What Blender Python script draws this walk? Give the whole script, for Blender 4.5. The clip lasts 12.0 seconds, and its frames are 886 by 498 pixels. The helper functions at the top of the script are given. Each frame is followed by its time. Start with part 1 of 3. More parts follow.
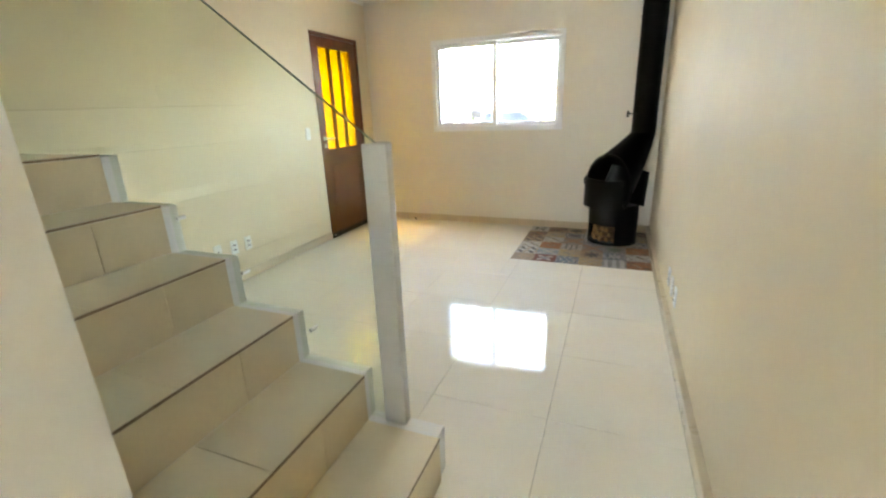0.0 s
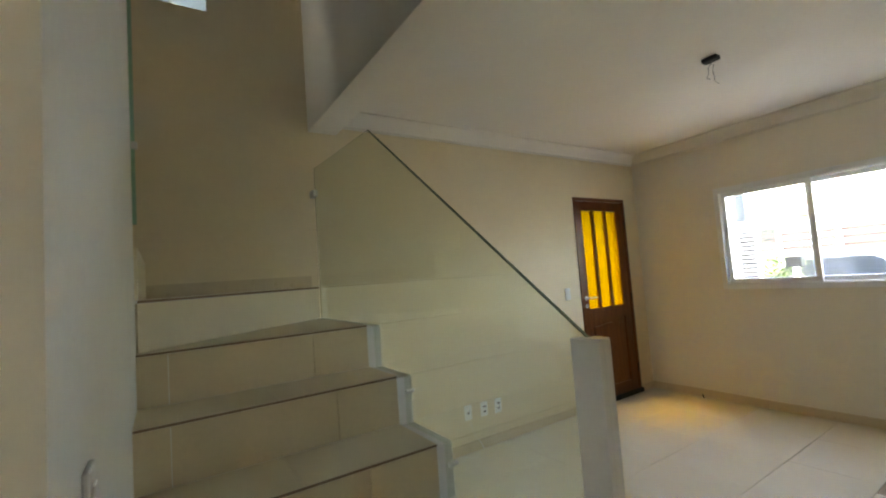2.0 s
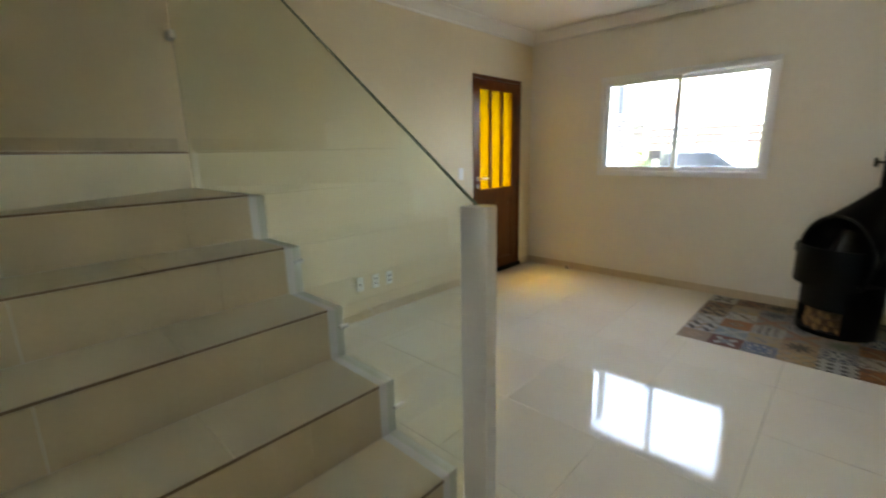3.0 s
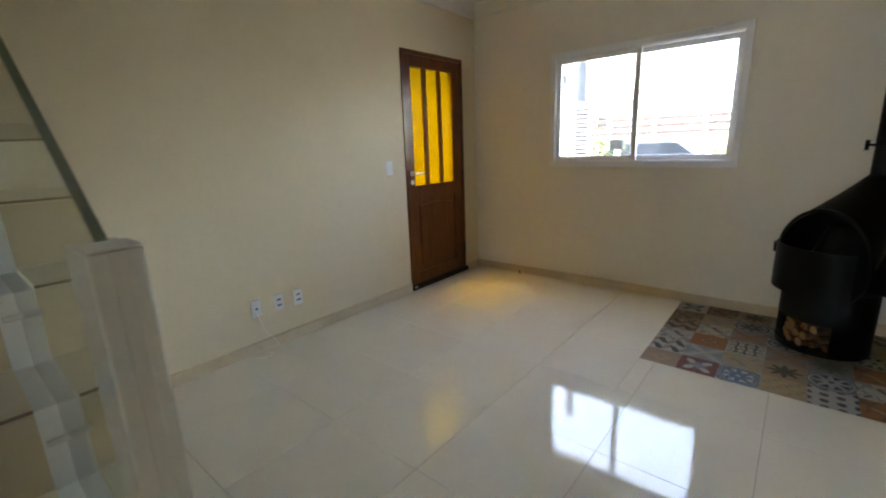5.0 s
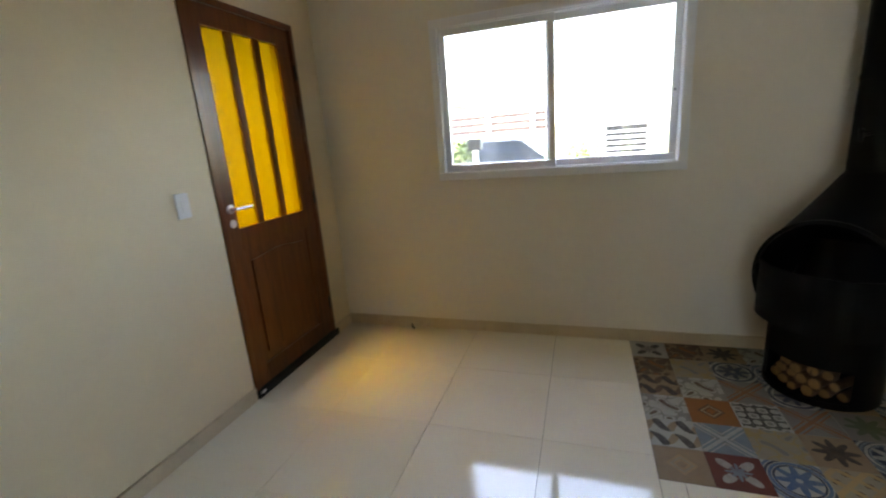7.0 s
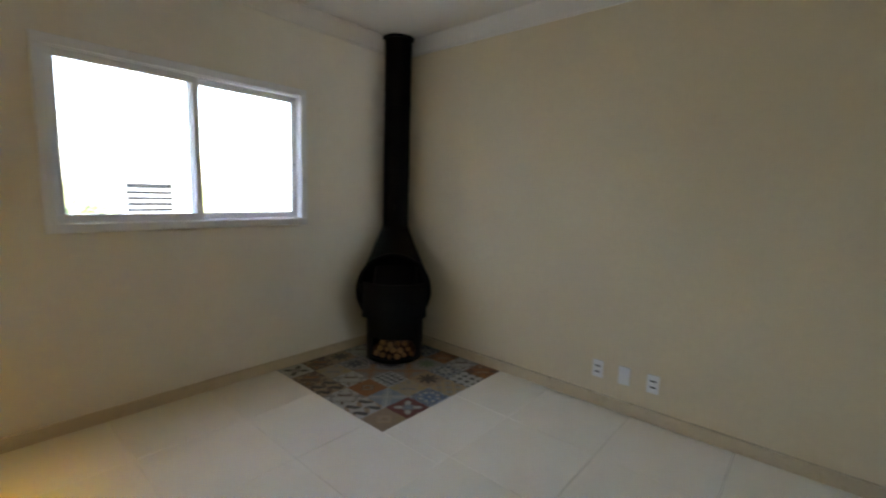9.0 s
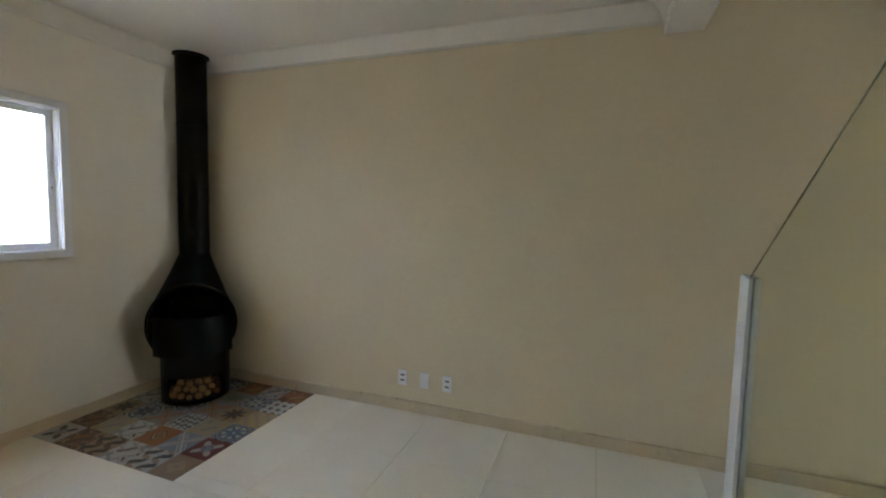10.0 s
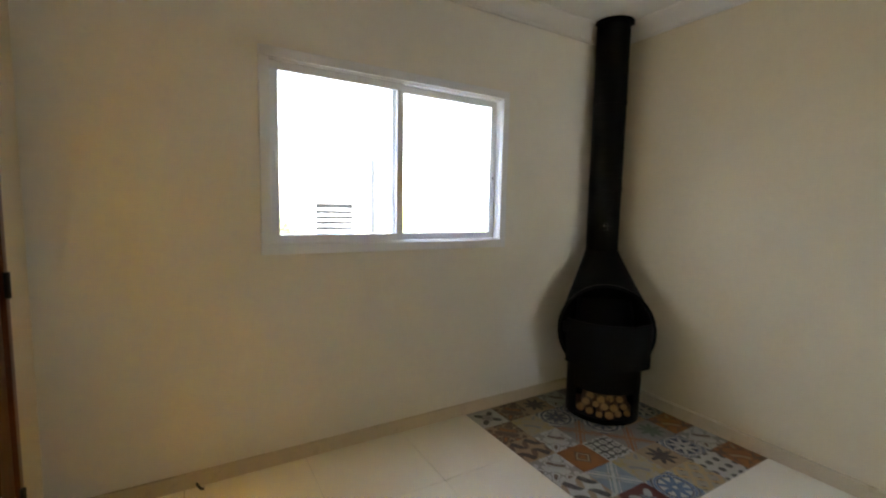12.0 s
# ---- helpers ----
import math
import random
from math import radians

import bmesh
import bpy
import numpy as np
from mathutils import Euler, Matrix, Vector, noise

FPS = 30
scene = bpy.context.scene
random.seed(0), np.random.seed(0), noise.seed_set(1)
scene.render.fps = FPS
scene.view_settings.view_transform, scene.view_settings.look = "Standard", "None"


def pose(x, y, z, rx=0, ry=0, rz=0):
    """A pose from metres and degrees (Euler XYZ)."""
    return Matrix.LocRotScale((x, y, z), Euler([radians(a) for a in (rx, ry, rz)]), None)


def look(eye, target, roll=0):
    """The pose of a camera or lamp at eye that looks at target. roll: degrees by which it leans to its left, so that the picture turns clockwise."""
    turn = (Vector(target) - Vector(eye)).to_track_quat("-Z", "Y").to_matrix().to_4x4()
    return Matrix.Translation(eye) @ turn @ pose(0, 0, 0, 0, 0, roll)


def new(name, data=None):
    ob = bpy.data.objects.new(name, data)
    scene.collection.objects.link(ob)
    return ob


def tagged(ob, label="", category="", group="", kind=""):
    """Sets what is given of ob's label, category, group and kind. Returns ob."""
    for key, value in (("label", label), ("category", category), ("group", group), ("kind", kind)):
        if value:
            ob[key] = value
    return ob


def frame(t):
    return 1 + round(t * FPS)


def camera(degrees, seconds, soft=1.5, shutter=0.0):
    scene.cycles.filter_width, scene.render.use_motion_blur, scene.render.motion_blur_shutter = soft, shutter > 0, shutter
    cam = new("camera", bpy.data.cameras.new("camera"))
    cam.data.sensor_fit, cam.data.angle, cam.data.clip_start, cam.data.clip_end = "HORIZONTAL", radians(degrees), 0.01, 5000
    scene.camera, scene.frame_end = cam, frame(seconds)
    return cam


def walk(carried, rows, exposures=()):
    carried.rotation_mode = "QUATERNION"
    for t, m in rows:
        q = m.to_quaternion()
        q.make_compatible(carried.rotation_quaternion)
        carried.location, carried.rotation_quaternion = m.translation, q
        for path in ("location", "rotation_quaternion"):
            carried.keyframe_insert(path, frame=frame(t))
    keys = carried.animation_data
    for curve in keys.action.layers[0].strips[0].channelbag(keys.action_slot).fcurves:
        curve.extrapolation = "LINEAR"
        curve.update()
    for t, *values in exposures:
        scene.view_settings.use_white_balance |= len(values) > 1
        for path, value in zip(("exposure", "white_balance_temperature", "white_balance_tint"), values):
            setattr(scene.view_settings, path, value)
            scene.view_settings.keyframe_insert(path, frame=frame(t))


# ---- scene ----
cam = camera(91.8, 12.0, soft=2.1, shutter=0.28)
PATH = [
    (0, (0.452, 0.029, 1.344), (-0.262, 1.794, 0.73), -2.1),
    (0.5, (0.477, 0.196, 1.363), (-0.458, 1.907, 0.921), -4.3),
    (1, (0.471, 0.352, 1.377), (-0.706, 1.919, 0.979), -3.6),
    (1.5, (0.458, 0.382, 1.388), (-1.095, 1.612, 1.119), -3.2),
    (2, (0.452, 0.372, 1.43), (-1.217, 1.466, 1.558), -4.2),
    (2.5, (0.459, 0.371, 1.402), (-1.149, 1.555, 1.281), -2.6),
    (3, (0.429, 0.396, 1.389), (-0.917, 1.807, 0.948), -1.3),
    (3.2, (0.435, 0.416, 1.394), (-0.762, 1.956, 0.954), -1.2),
    (4.8, (0.330, 1.050, 1.336), (-0.895, 2.563, 0.877), -2.1),
    (5, (0.256, 1.146, 1.333), (-0.993, 2.636, 0.867), -2.1),
    (5.5, (0.144, 1.384, 1.347), (-1.145, 2.846, 0.896), -2.3),
    (6, (-0.097, 1.695, 1.339), (-1.459, 3.102, 0.931), 0.2),
    (6.5, (-0.448, 1.924, 1.337), (-1.551, 3.528, 0.877), -0.7),
    (6.7, (-0.503, 2.057, 1.38), (-1.428, 3.755, 0.87), -3.6),
    (7.5, (-1.16, 2.275, 1.372), (-1.16, 4.21, 0.93), -1.6),
    (8.3, (-1.701, 2.332, 1.392), (-0.778, 4.067, 1.019), -0.1),
    (8.5, (-1.801, 2.246, 1.404), (-0.732, 3.914, 1.129), 0.7),
    (9, (-1.934, 2.035, 1.374), (-0.436, 3.335, 1.117), 1.8),
    (9.5, (-1.945, 1.904, 1.403), (-0.149, 2.758, 1.19), 1.1),
    (10, (-1.961, 1.745, 1.432), (-0.083, 2.417, 1.279), 1.4),
    (10.5, (-1.964, 1.724, 1.463), (-0.221, 2.688, 1.283), 0.3),
    (11, (-2.046, 2.001, 1.422), (-0.708, 3.464, 1.159), 1.6),
    (11.5, (-2.049, 2.372, 1.384), (-0.91, 4.003, 1.17), 1.3),
    (12, (-1.915, 2.76, 1.353), (-0.906, 4.476, 1.162), 1.2),
]
EXPOSURES = [(t, stops + (0.35 if t < 8 else 0.44), kelvin + (820 if t < 4 else 860 if t < 8 else 660), 11.5 if t < 4 else 13.4) for t, stops, kelvin in ((0, 6.07, 6900), (0.5, 5.55, 7000), (1, 5.2, 7000), (1.5, 5.05, 7150), (2, 4.98, 7150), (2.5, 5.05, 7100), (3, 5.05, 7000), (4.8, 4.75, 6650), (5.5, 4.7, 6650), (6.5, 4.6, 6650), (8.5, 4.47, 6600), (9, 4.43, 6500), (9.5, 4.46, 6600), (10, 4.66, 6650), (10.5, 5.05, 6550), (11.5, 4.95, 6900), (12, 4.82, 6900))]
walk(cam, [(t, look(eye, target, roll)) for t, eye, target, roll in PATH], EXPOSURES)

# ---- world and sun ----
world = bpy.data.worlds.new("daylight")
scene.world = world
world.use_nodes = True
_sky = world.node_tree.nodes.new("ShaderNodeTexSky")
_sky.sky_type, _sky.sun_disc = "NISHITA", False
_sky.sun_elevation, _sky.sun_rotation = radians(74), radians(270)
_sky.air_density, _sky.dust_density = 1.0, 2.0
_bg = world.node_tree.nodes["Background"]
world.node_tree.links.new(_sky.outputs[0], _bg.inputs[0])
_bg.inputs[1].default_value = 0.15
SUN = bpy.data.lights.new("sun", "SUN")
SUN.energy, SUN.angle, SUN.color = 0.95, radians(32), (1.0, 0.98, 0.955)
sun_ob = new("sun", SUN)
sun_ob.matrix_world = look((0, 0, 20), Vector((0, 0, 20)) - Vector((-0.28, 0.0, 0.96)))

# ---- materials ----
def nodes_of(name):
    m = bpy.data.materials.new(name)
    m.use_nodes = True
    return m, m.node_tree, m.node_tree.nodes["Principled BSDF"]


def link(tree, a, b):
    tree.links.new(a, b)


def mixed(tree, fac, a, b):
    """A colour mix; a and b are colours or sockets."""
    n = tree.nodes.new("ShaderNodeMix")
    n.data_type = "RGBA"
    for key, v in ((0, fac), (6, a), (7, b)):
        if isinstance(v, bpy.types.NodeSocket):
            tree.links.new(v, n.inputs[key])
        elif isinstance(v, (int, float)):
            n.inputs[key].default_value = v
        else:
            n.inputs[key].default_value = (*v, 1)
    return n.outputs[2]


def noise_of(tree, scale, detail=4, rough=0.6, coords="Object"):
    tc = tree.nodes.new("ShaderNodeTexCoord")
    n = tree.nodes.new("ShaderNodeTexNoise")
    n.inputs["Scale"].default_value, n.inputs["Detail"].default_value, n.inputs["Roughness"].default_value = scale, detail, rough
    tree.links.new(tc.outputs[coords], n.inputs["Vector"])
    return n.outputs["Fac"]


def ramp(tree, fac, lo, hi, a=0.0, b=1.0):
    n = tree.nodes.new("ShaderNodeMapRange")
    tree.links.new(fac, n.inputs[0])
    for k, v in zip((1, 2, 3, 4), (lo, hi, a, b)):
        n.inputs[k].default_value = v
    return n.outputs[0]


def bumped(tree, bsdf, height, strength, distance=0.002):
    n = tree.nodes.new("ShaderNodeBump")
    n.inputs["Strength"].default_value, n.inputs["Distance"].default_value = strength, distance
    tree.links.new(height, n.inputs["Height"])
    tree.links.new(n.outputs[0], bsdf.inputs["Normal"])


def plain(name, colour, rough=0.5, metal=0.0, var=0.08, scale=6.0, bump=0.0, bump_scale=60.0, wear=0.04, spec=0.5):
    """Colour with stains at one scale and grain at another, and a fine relief."""
    m, t, b = nodes_of(name)
    dark = tuple(c * (1 - var) for c in colour)
    light = tuple(min(1, c * (1 + var * 0.6)) for c in colour)
    big = mixed(t, ramp(t, noise_of(t, scale), 0.3, 0.7), dark, light)
    fine = mixed(t, ramp(t, noise_of(t, scale * 14), 0.35, 0.7, 0.0, 0.5), big, tuple(c * (1 - var * 1.3) for c in colour))
    link(t, fine, b.inputs["Base Color"])
    b.inputs["Metallic"].default_value = metal
    b.inputs["Specular IOR Level"].default_value = spec
    link(t, ramp(t, noise_of(t, scale * 3), 0.3, 0.7, max(0.02, rough - wear), rough + wear), b.inputs["Roughness"])
    if bump:
        bumped(t, b, noise_of(t, bump_scale, 3), bump)
    return m


CREAM = plain("cream_wall_paint", (0.765, 0.66, 0.468), 0.62, var=0.045, scale=1.6, bump=0.12, bump_scale=70)
OFFWHITE = plain("off_white_wall_paint", (0.85, 0.80, 0.705), 0.62, var=0.04, scale=1.4, bump=0.12, bump_scale=70)
CEILING_WHITE = plain("ceiling_white_paint", (0.82, 0.79, 0.73), 0.7, var=0.03, scale=1.5, bump=0.06, bump_scale=60)
WHITE_PAINT = plain("white_wall_paint", (0.85, 0.84, 0.81), 0.42, var=0.04, scale=3, bump=0.1, bump_scale=60)
POST_WHITE = plain("white_lacquer", (0.84, 0.85, 0.86), 0.22, var=0.03, scale=5)
FRAME_WHITE = plain("white_aluminium_paint", (0.86, 0.865, 0.88), 0.32, var=0.03, scale=7)
PLASTIC = plain("white_plastic", (0.84, 0.84, 0.84), 0.3, var=0.02, scale=20)
SLOT = plain("dark_slot", (0.02, 0.02, 0.02), 0.6)
BASE_TILE = plain("beige_skirting_tile", (0.66, 0.55, 0.38), 0.3, var=0.08, scale=5)
GROUT = plain("grout", (0.42, 0.36, 0.27), 0.8, var=0.15, scale=30)
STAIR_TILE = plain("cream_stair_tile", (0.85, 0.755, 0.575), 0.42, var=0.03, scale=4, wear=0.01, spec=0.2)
# Same tile as the treads, with the risers' shade put into its colour.
SHADED_RISER_TILE = plain("shaded_riser_tile", (0.72, 0.60, 0.41), 0.4, var=0.05, scale=4, wear=0.01, spec=0.25)
NOSING = plain("brown_nosing_edge", (0.26, 0.165, 0.095), 0.45, var=0.2, scale=20)
STEEL = plain("brushed_steel", (0.72, 0.72, 0.70), 0.35, metal=1.0, var=0.05, scale=30)
BLACK = plain("black_stove_enamel", (0.0042, 0.0042, 0.0046), 0.42, var=0.25, scale=8, spec=0.08, bump=0.05, bump_scale=80)
SOOT = plain("soot", (0.004, 0.0035, 0.003), 0.9, var=0.3, scale=12, spec=0.1)
BARK = plain("bark", (0.16, 0.09, 0.05), 0.85, var=0.35, scale=25, bump=0.5, bump_scale=90)
LOGEND = plain("cut_log_end", (0.30, 0.165, 0.068), 0.75, var=0.25, scale=30, bump=0.2, bump_scale=120)
RUBBER = plain("black_draught_brush", (0.015, 0.014, 0.013), 0.8, var=0.3, scale=40)
CEMENT = plain("pale_concrete", (0.55, 0.53, 0.49), 0.8, var=0.12, scale=2, bump=0.2, bump_scale=50)
ASPHALT = plain("asphalt", (0.06, 0.06, 0.06), 0.9, var=0.25, scale=3, bump=0.3, bump_scale=90)


def floor_tile_material():
    m, t, b = nodes_of("polished_porcelain")
    info = t.nodes.new("ShaderNodeObjectInfo")
    base = mixed(t, ramp(t, noise_of(t, 2.2, 6, 0.65), 0.3, 0.72), (0.84, 0.785, 0.66), (0.88, 0.835, 0.73))
    fine = mixed(t, ramp(t, noise_of(t, 70, 3), 0.45, 0.75, 0, 0.25), base, (0.78, 0.71, 0.58))
    tile = mixed(t, ramp(t, info.outputs["Random"], 0, 1, 0, 0.06), fine, (0.80, 0.74, 0.61))
    link(t, tile, b.inputs["Base Color"])
    link(t, ramp(t, noise_of(t, 5), 0.3, 0.7, 0.045, 0.09), b.inputs["Roughness"])
    b.inputs["Specular IOR Level"].default_value = 0.52
    bumped(t, b, noise_of(t, 1.6, 2), 0.02, 0.01)
    return m


PORCELAIN = floor_tile_material()


def wood_material():
    m, t, b = nodes_of("dark_varnished_wood")
    tc = t.nodes.new("ShaderNodeTexCoord")
    mp = t.nodes.new("ShaderNodeMapping")
    mp.inputs["Scale"].default_value = (22, 22, 1.6)
    n = t.nodes.new("ShaderNodeTexNoise")
    n.inputs["Scale"].default_value, n.inputs["Detail"].default_value, n.inputs["Distortion"].default_value = 1.6, 6, 0.8
    link(t, tc.outputs["Object"], mp.inputs[0])
    link(t, mp.outputs[0], n.inputs["Vector"])
    col = mixed(t, ramp(t, n.outputs["Fac"], 0.32, 0.68), (0.08, 0.021, 0.006), (0.17, 0.052, 0.013))
    col = mixed(t, ramp(t, noise_of(t, 3), 0.4, 0.7, 0, 0.4), col, (0.13, 0.038, 0.010))
    link(t, col, b.inputs["Base Color"])
    b.inputs["Roughness"].default_value = 0.28
    b.inputs["Specular IOR Level"].default_value = 0.35
    bumped(t, b, n.outputs["Fac"], 0.12)
    return m


WOOD = wood_material()


def glass_material(name, colour, rough=0.0):
    m, t, b = nodes_of(name)
    b.inputs["Base Color"].default_value = (*colour, 1)
    b.inputs["Transmission Weight"].default_value = 1.0
    b.inputs["Roughness"].default_value = rough
    b.inputs["IOR"].default_value = 1.45
    return m


GLASS = glass_material("clear_glass", (0.97, 0.99, 0.98))
GREEN_GLASS = glass_material("greenish_glass", (0.90, 0.95, 0.86))
DARK_EDGE = plain("dark_glass_edge", (0.20, 0.24, 0.18), 0.12, var=0.1)


def amber_material():
    m, t, b = nodes_of("amber_textured_glass")
    out = t.nodes["Material Output"]
    tr = t.nodes.new("ShaderNodeBsdfTranslucent")
    tr.inputs[0].default_value = (0.26, 0.185, 0.018, 1)
    b.inputs["Base Color"].default_value = (0.30, 0.14, 0.01, 1)
    b.inputs["Roughness"].default_value = 0.15
    bumped(t, b, noise_of(t, 160, 2), 0.3)
    tp = t.nodes.new("ShaderNodeBsdfTransparent")
    tp.inputs[0].default_value = (0.63, 0.485, 0.06, 1)
    both = t.nodes.new("ShaderNodeMixShader")
    both.inputs[0].default_value = 0.65
    link(t, tr.outputs[0], both.inputs[1])
    link(t, tp.outputs[0], both.inputs[2])
    mix = t.nodes.new("ShaderNodeMixShader")
    mix.inputs[0].default_value = 0.9
    link(t, b.outputs[0], mix.inputs[1])
    link(t, both.outputs[0], mix.inputs[2])
    link(t, mix.outputs[0], out.inputs[0])
    return m


AMBER = amber_material()

# ---- building helpers ----
def box(bm, x0, y0, z0, x1, y1, z1, bevel=0.0):
    r = bmesh.ops.create_cube(bm, size=1.0)
    bmesh.ops.scale(bm, vec=(x1 - x0, y1 - y0, z1 - z0), verts=r["verts"])
    bmesh.ops.translate(bm, vec=((x0 + x1) / 2, (y0 + y1) / 2, (z0 + z1) / 2), verts=r["verts"])
    if bevel:
        edges = {e for v in r["verts"] for e in v.link_edges}
        bmesh.ops.bevel(bm, geom=list(edges), offset=bevel, segments=2, affect="EDGES", profile=0.5)
    return bm


def rod(bm, a, b, r, r2=None, seg=16):
    """A cylinder or cone from a to b."""
    a, b = Vector(a), Vector(b)
    d = b - a
    m = Matrix.Translation((a + b) / 2) @ d.to_track_quat("Z", "Y").to_matrix().to_4x4()
    bmesh.ops.create_cone(bm, cap_ends=True, segments=seg, radius1=r, radius2=r if r2 is None else r2, depth=d.length, matrix=m)
    return bm


def prism(bm, pts, axis, lo, hi):
    """A flat outline pushed along an axis. pts: pairs in the two other axes, in order x, y, z."""
    def at(p, h):
        c = list(p)
        c.insert("xyz".index(axis), h)
        return c
    a = [bm.verts.new(at(p, lo)) for p in pts]
    b = [bm.verts.new(at(p, hi)) for p in pts]
    bm.faces.new(a)
    bm.faces.new(b[::-1])
    for i in range(len(pts)):
        j = (i + 1) % len(pts)
        bm.faces.new((a[j], a[i], b[i], b[j]))
    bmesh.ops.recalc_face_normals(bm, faces=bm.faces)
    return bm


def mesh_of(name, bm, material, smooth=False):
    me = bpy.data.meshes.new(name)
    bm.to_mesh(me)
    bm.free()
    me.materials.append(material)
    if smooth:
        me.polygons.foreach_set("use_smooth", [True] * len(me.polygons))
        me.set_sharp_from_angle(angle=radians(35))
    return me


def part(name, bm, material, parent=None, label="", smooth=False):
    ob = new(name, mesh_of(name, bm, material, smooth))
    ob.parent = parent
    if label:
        ob["label"] = label
    return ob


def thing(name, label, category, at=(0, 0, 0), group="", kind="", turn=0):
    ob = new(name)
    ob.empty_display_size = 0.1
    ob.matrix_basis = pose(*at, 0, 0, turn)
    return tagged(ob, label, category, group, kind)


def B(*a, **k):
    return box(bmesh.new(), *a, **k)


# ---- the plan ----
W, E, N, S = -2.475, 0.852, 5.02, -4.6     # inner faces of the walls
CEIL, TOP, T = 2.665, 5.2, 0.16
STAIR_S, STAIR_N = 0.278, 1.203              # tiled width of the flight
WIN = (-1.60, -0.14, 1.125, 2.08)          # x0, x1, z0, z1
DOOR = (3.925, 4.785, 2.15)                # y0, y1, top
BLOCKS = (0.05, 0.65, 3.20, 4.20)         # y0, y1, z0, z1


def wall(name, label, boxes, material):
    bm = bmesh.new()
    for b in boxes:
        box(bm, *b)
    return tagged(part(name, bm, material), label, "wall", kind="structure")


wall("wall_north", "off-white painted wall with a sliding window", [
    (W - T, N, 0, WIN[0], N + T, TOP), (WIN[1], N, 0, E + T, N + T, TOP),
    (WIN[0], N, 0, WIN[1], N + T, WIN[2]), (WIN[0], N, WIN[3], WIN[1], N + T, TOP)], OFFWHITE)
wall("wall_west", "cream painted wall with the entrance door", [
    (W - T, DOOR[1], 0, W, N, TOP), (W - T, DOOR[0], DOOR[2], W, DOOR[1], TOP), (W - T, BLOCKS[1], 0, W, DOOR[0], TOP),
    (W - T, BLOCKS[0], 0, W, BLOCKS[1], BLOCKS[2]), (W - T, BLOCKS[0], BLOCKS[3], W, BLOCKS[1], TOP), (W - T, S - T, 0, W, BLOCKS[0], TOP)], CREAM)
wall("wall_east", "cream painted plain wall", [(E, S - T, 0, E + T, N, TOP)], CREAM)
wall("wall_south", "cream painted closing wall with an added glazed opening", [(W, S - T, 0, -0.75, S, TOP), (0.65, S - T, 0, E, S, TOP), (-0.75, S - T, 2.1, 0.65, S, TOP)], CREAM)
wall("wall_stair", "white painted wall beside the stairs", [(-1.58, 0.12, 0, -0.095, STAIR_S, TOP)], WHITE_PAINT)

bm = bmesh.new()
box(bm, W, 1.44, CEIL, E, N, CEIL + 0.15)
box(bm, -1.58, S, CEIL, E, 0.12, CEIL + 0.15)
box(bm, W, S, TOP, E, N, TOP + 0.15)
tagged(part("ceiling", bm, CEILING_WHITE), "white painted plaster ceiling", "ceiling", kind="structure")
bm = bmesh.new()
box(bm, W, 1.24, 2.50, E, 1.44, TOP)
tagged(part("beam", bm, CEILING_WHITE), "white painted ceiling beam above the stairs", "beam", kind="structure")


def cornice():
    """A plaster crown: a flat fillet on the wall, a cove, a fillet under the ceiling."""
    prof = [(0, 0), (0.012, 0), (0.012, 0.02)]
    for i in range(7):
        u = i / 6
        prof.append((0.014 + 0.071 * u, 0.022 + 0.078 * u - 0.010 * math.sin(math.pi * u) * -1.0))
    prof += [(0.09, 0.102), (0.09, 0.113), (0, 0.113)]
    z0 = CEIL - 0.113
    bm = bmesh.new()
    prism(bm, [(W + d, z0 + h) for d, h in prof], "y", 1.44, N)
    prism(bm, [(E - d, z0 + h) for d, h in prof], "y", 1.44, N)
    prism(bm, [(N - d, z0 + h) for d, h in prof], "x", W, E)
    prism(bm, [(1.44 + d, z0 + h) for d, h in prof], "x", W, E)
    return tagged(part("cornice", bm, CEILING_WHITE, smooth=True), "white moulded plaster cornice under the ceiling", "cornice", kind="structure")


cornice()

floor = tagged(part("floor", B(W - T, S - T, -0.2, E + T, N + T, -0.008), GROUT), "glossy cream polished porcelain tile floor", "floor", kind="structure")

# skirting
HX, HY = -0.392, 3.792                     # hearth corner
for name, boxes in (("skirting_north", [(W, N - 0.014, 0, E, N, 0.078)]), ("skirting_east", [(E - 0.032, S, 0, E, N - 0.016, 0.078)]),
                    ("skirting_west", [(W, 1.30, 0, W + 0.014, DOOR[0] - 0.002, 0.078), (W, DOOR[1] + 0.002, 0, W + 0.014, N - 0.014, 0.078)])):
    bm = bmesh.new()
    for b in boxes:
        box(bm, *b, bevel=0.003)
    tagged(part(name, bm, BASE_TILE), "beige tiled skirting along the floor", "skirting", kind="structure")


# ---- stairs ----
RISE, GO = 0.2035, 0.2975
NOSE = [-1.553 + GO * (6 - i) for i in range(1, 7)]
PIVOT, OUTER = (-1.60, STAIR_S), (-2.36, 1.21)


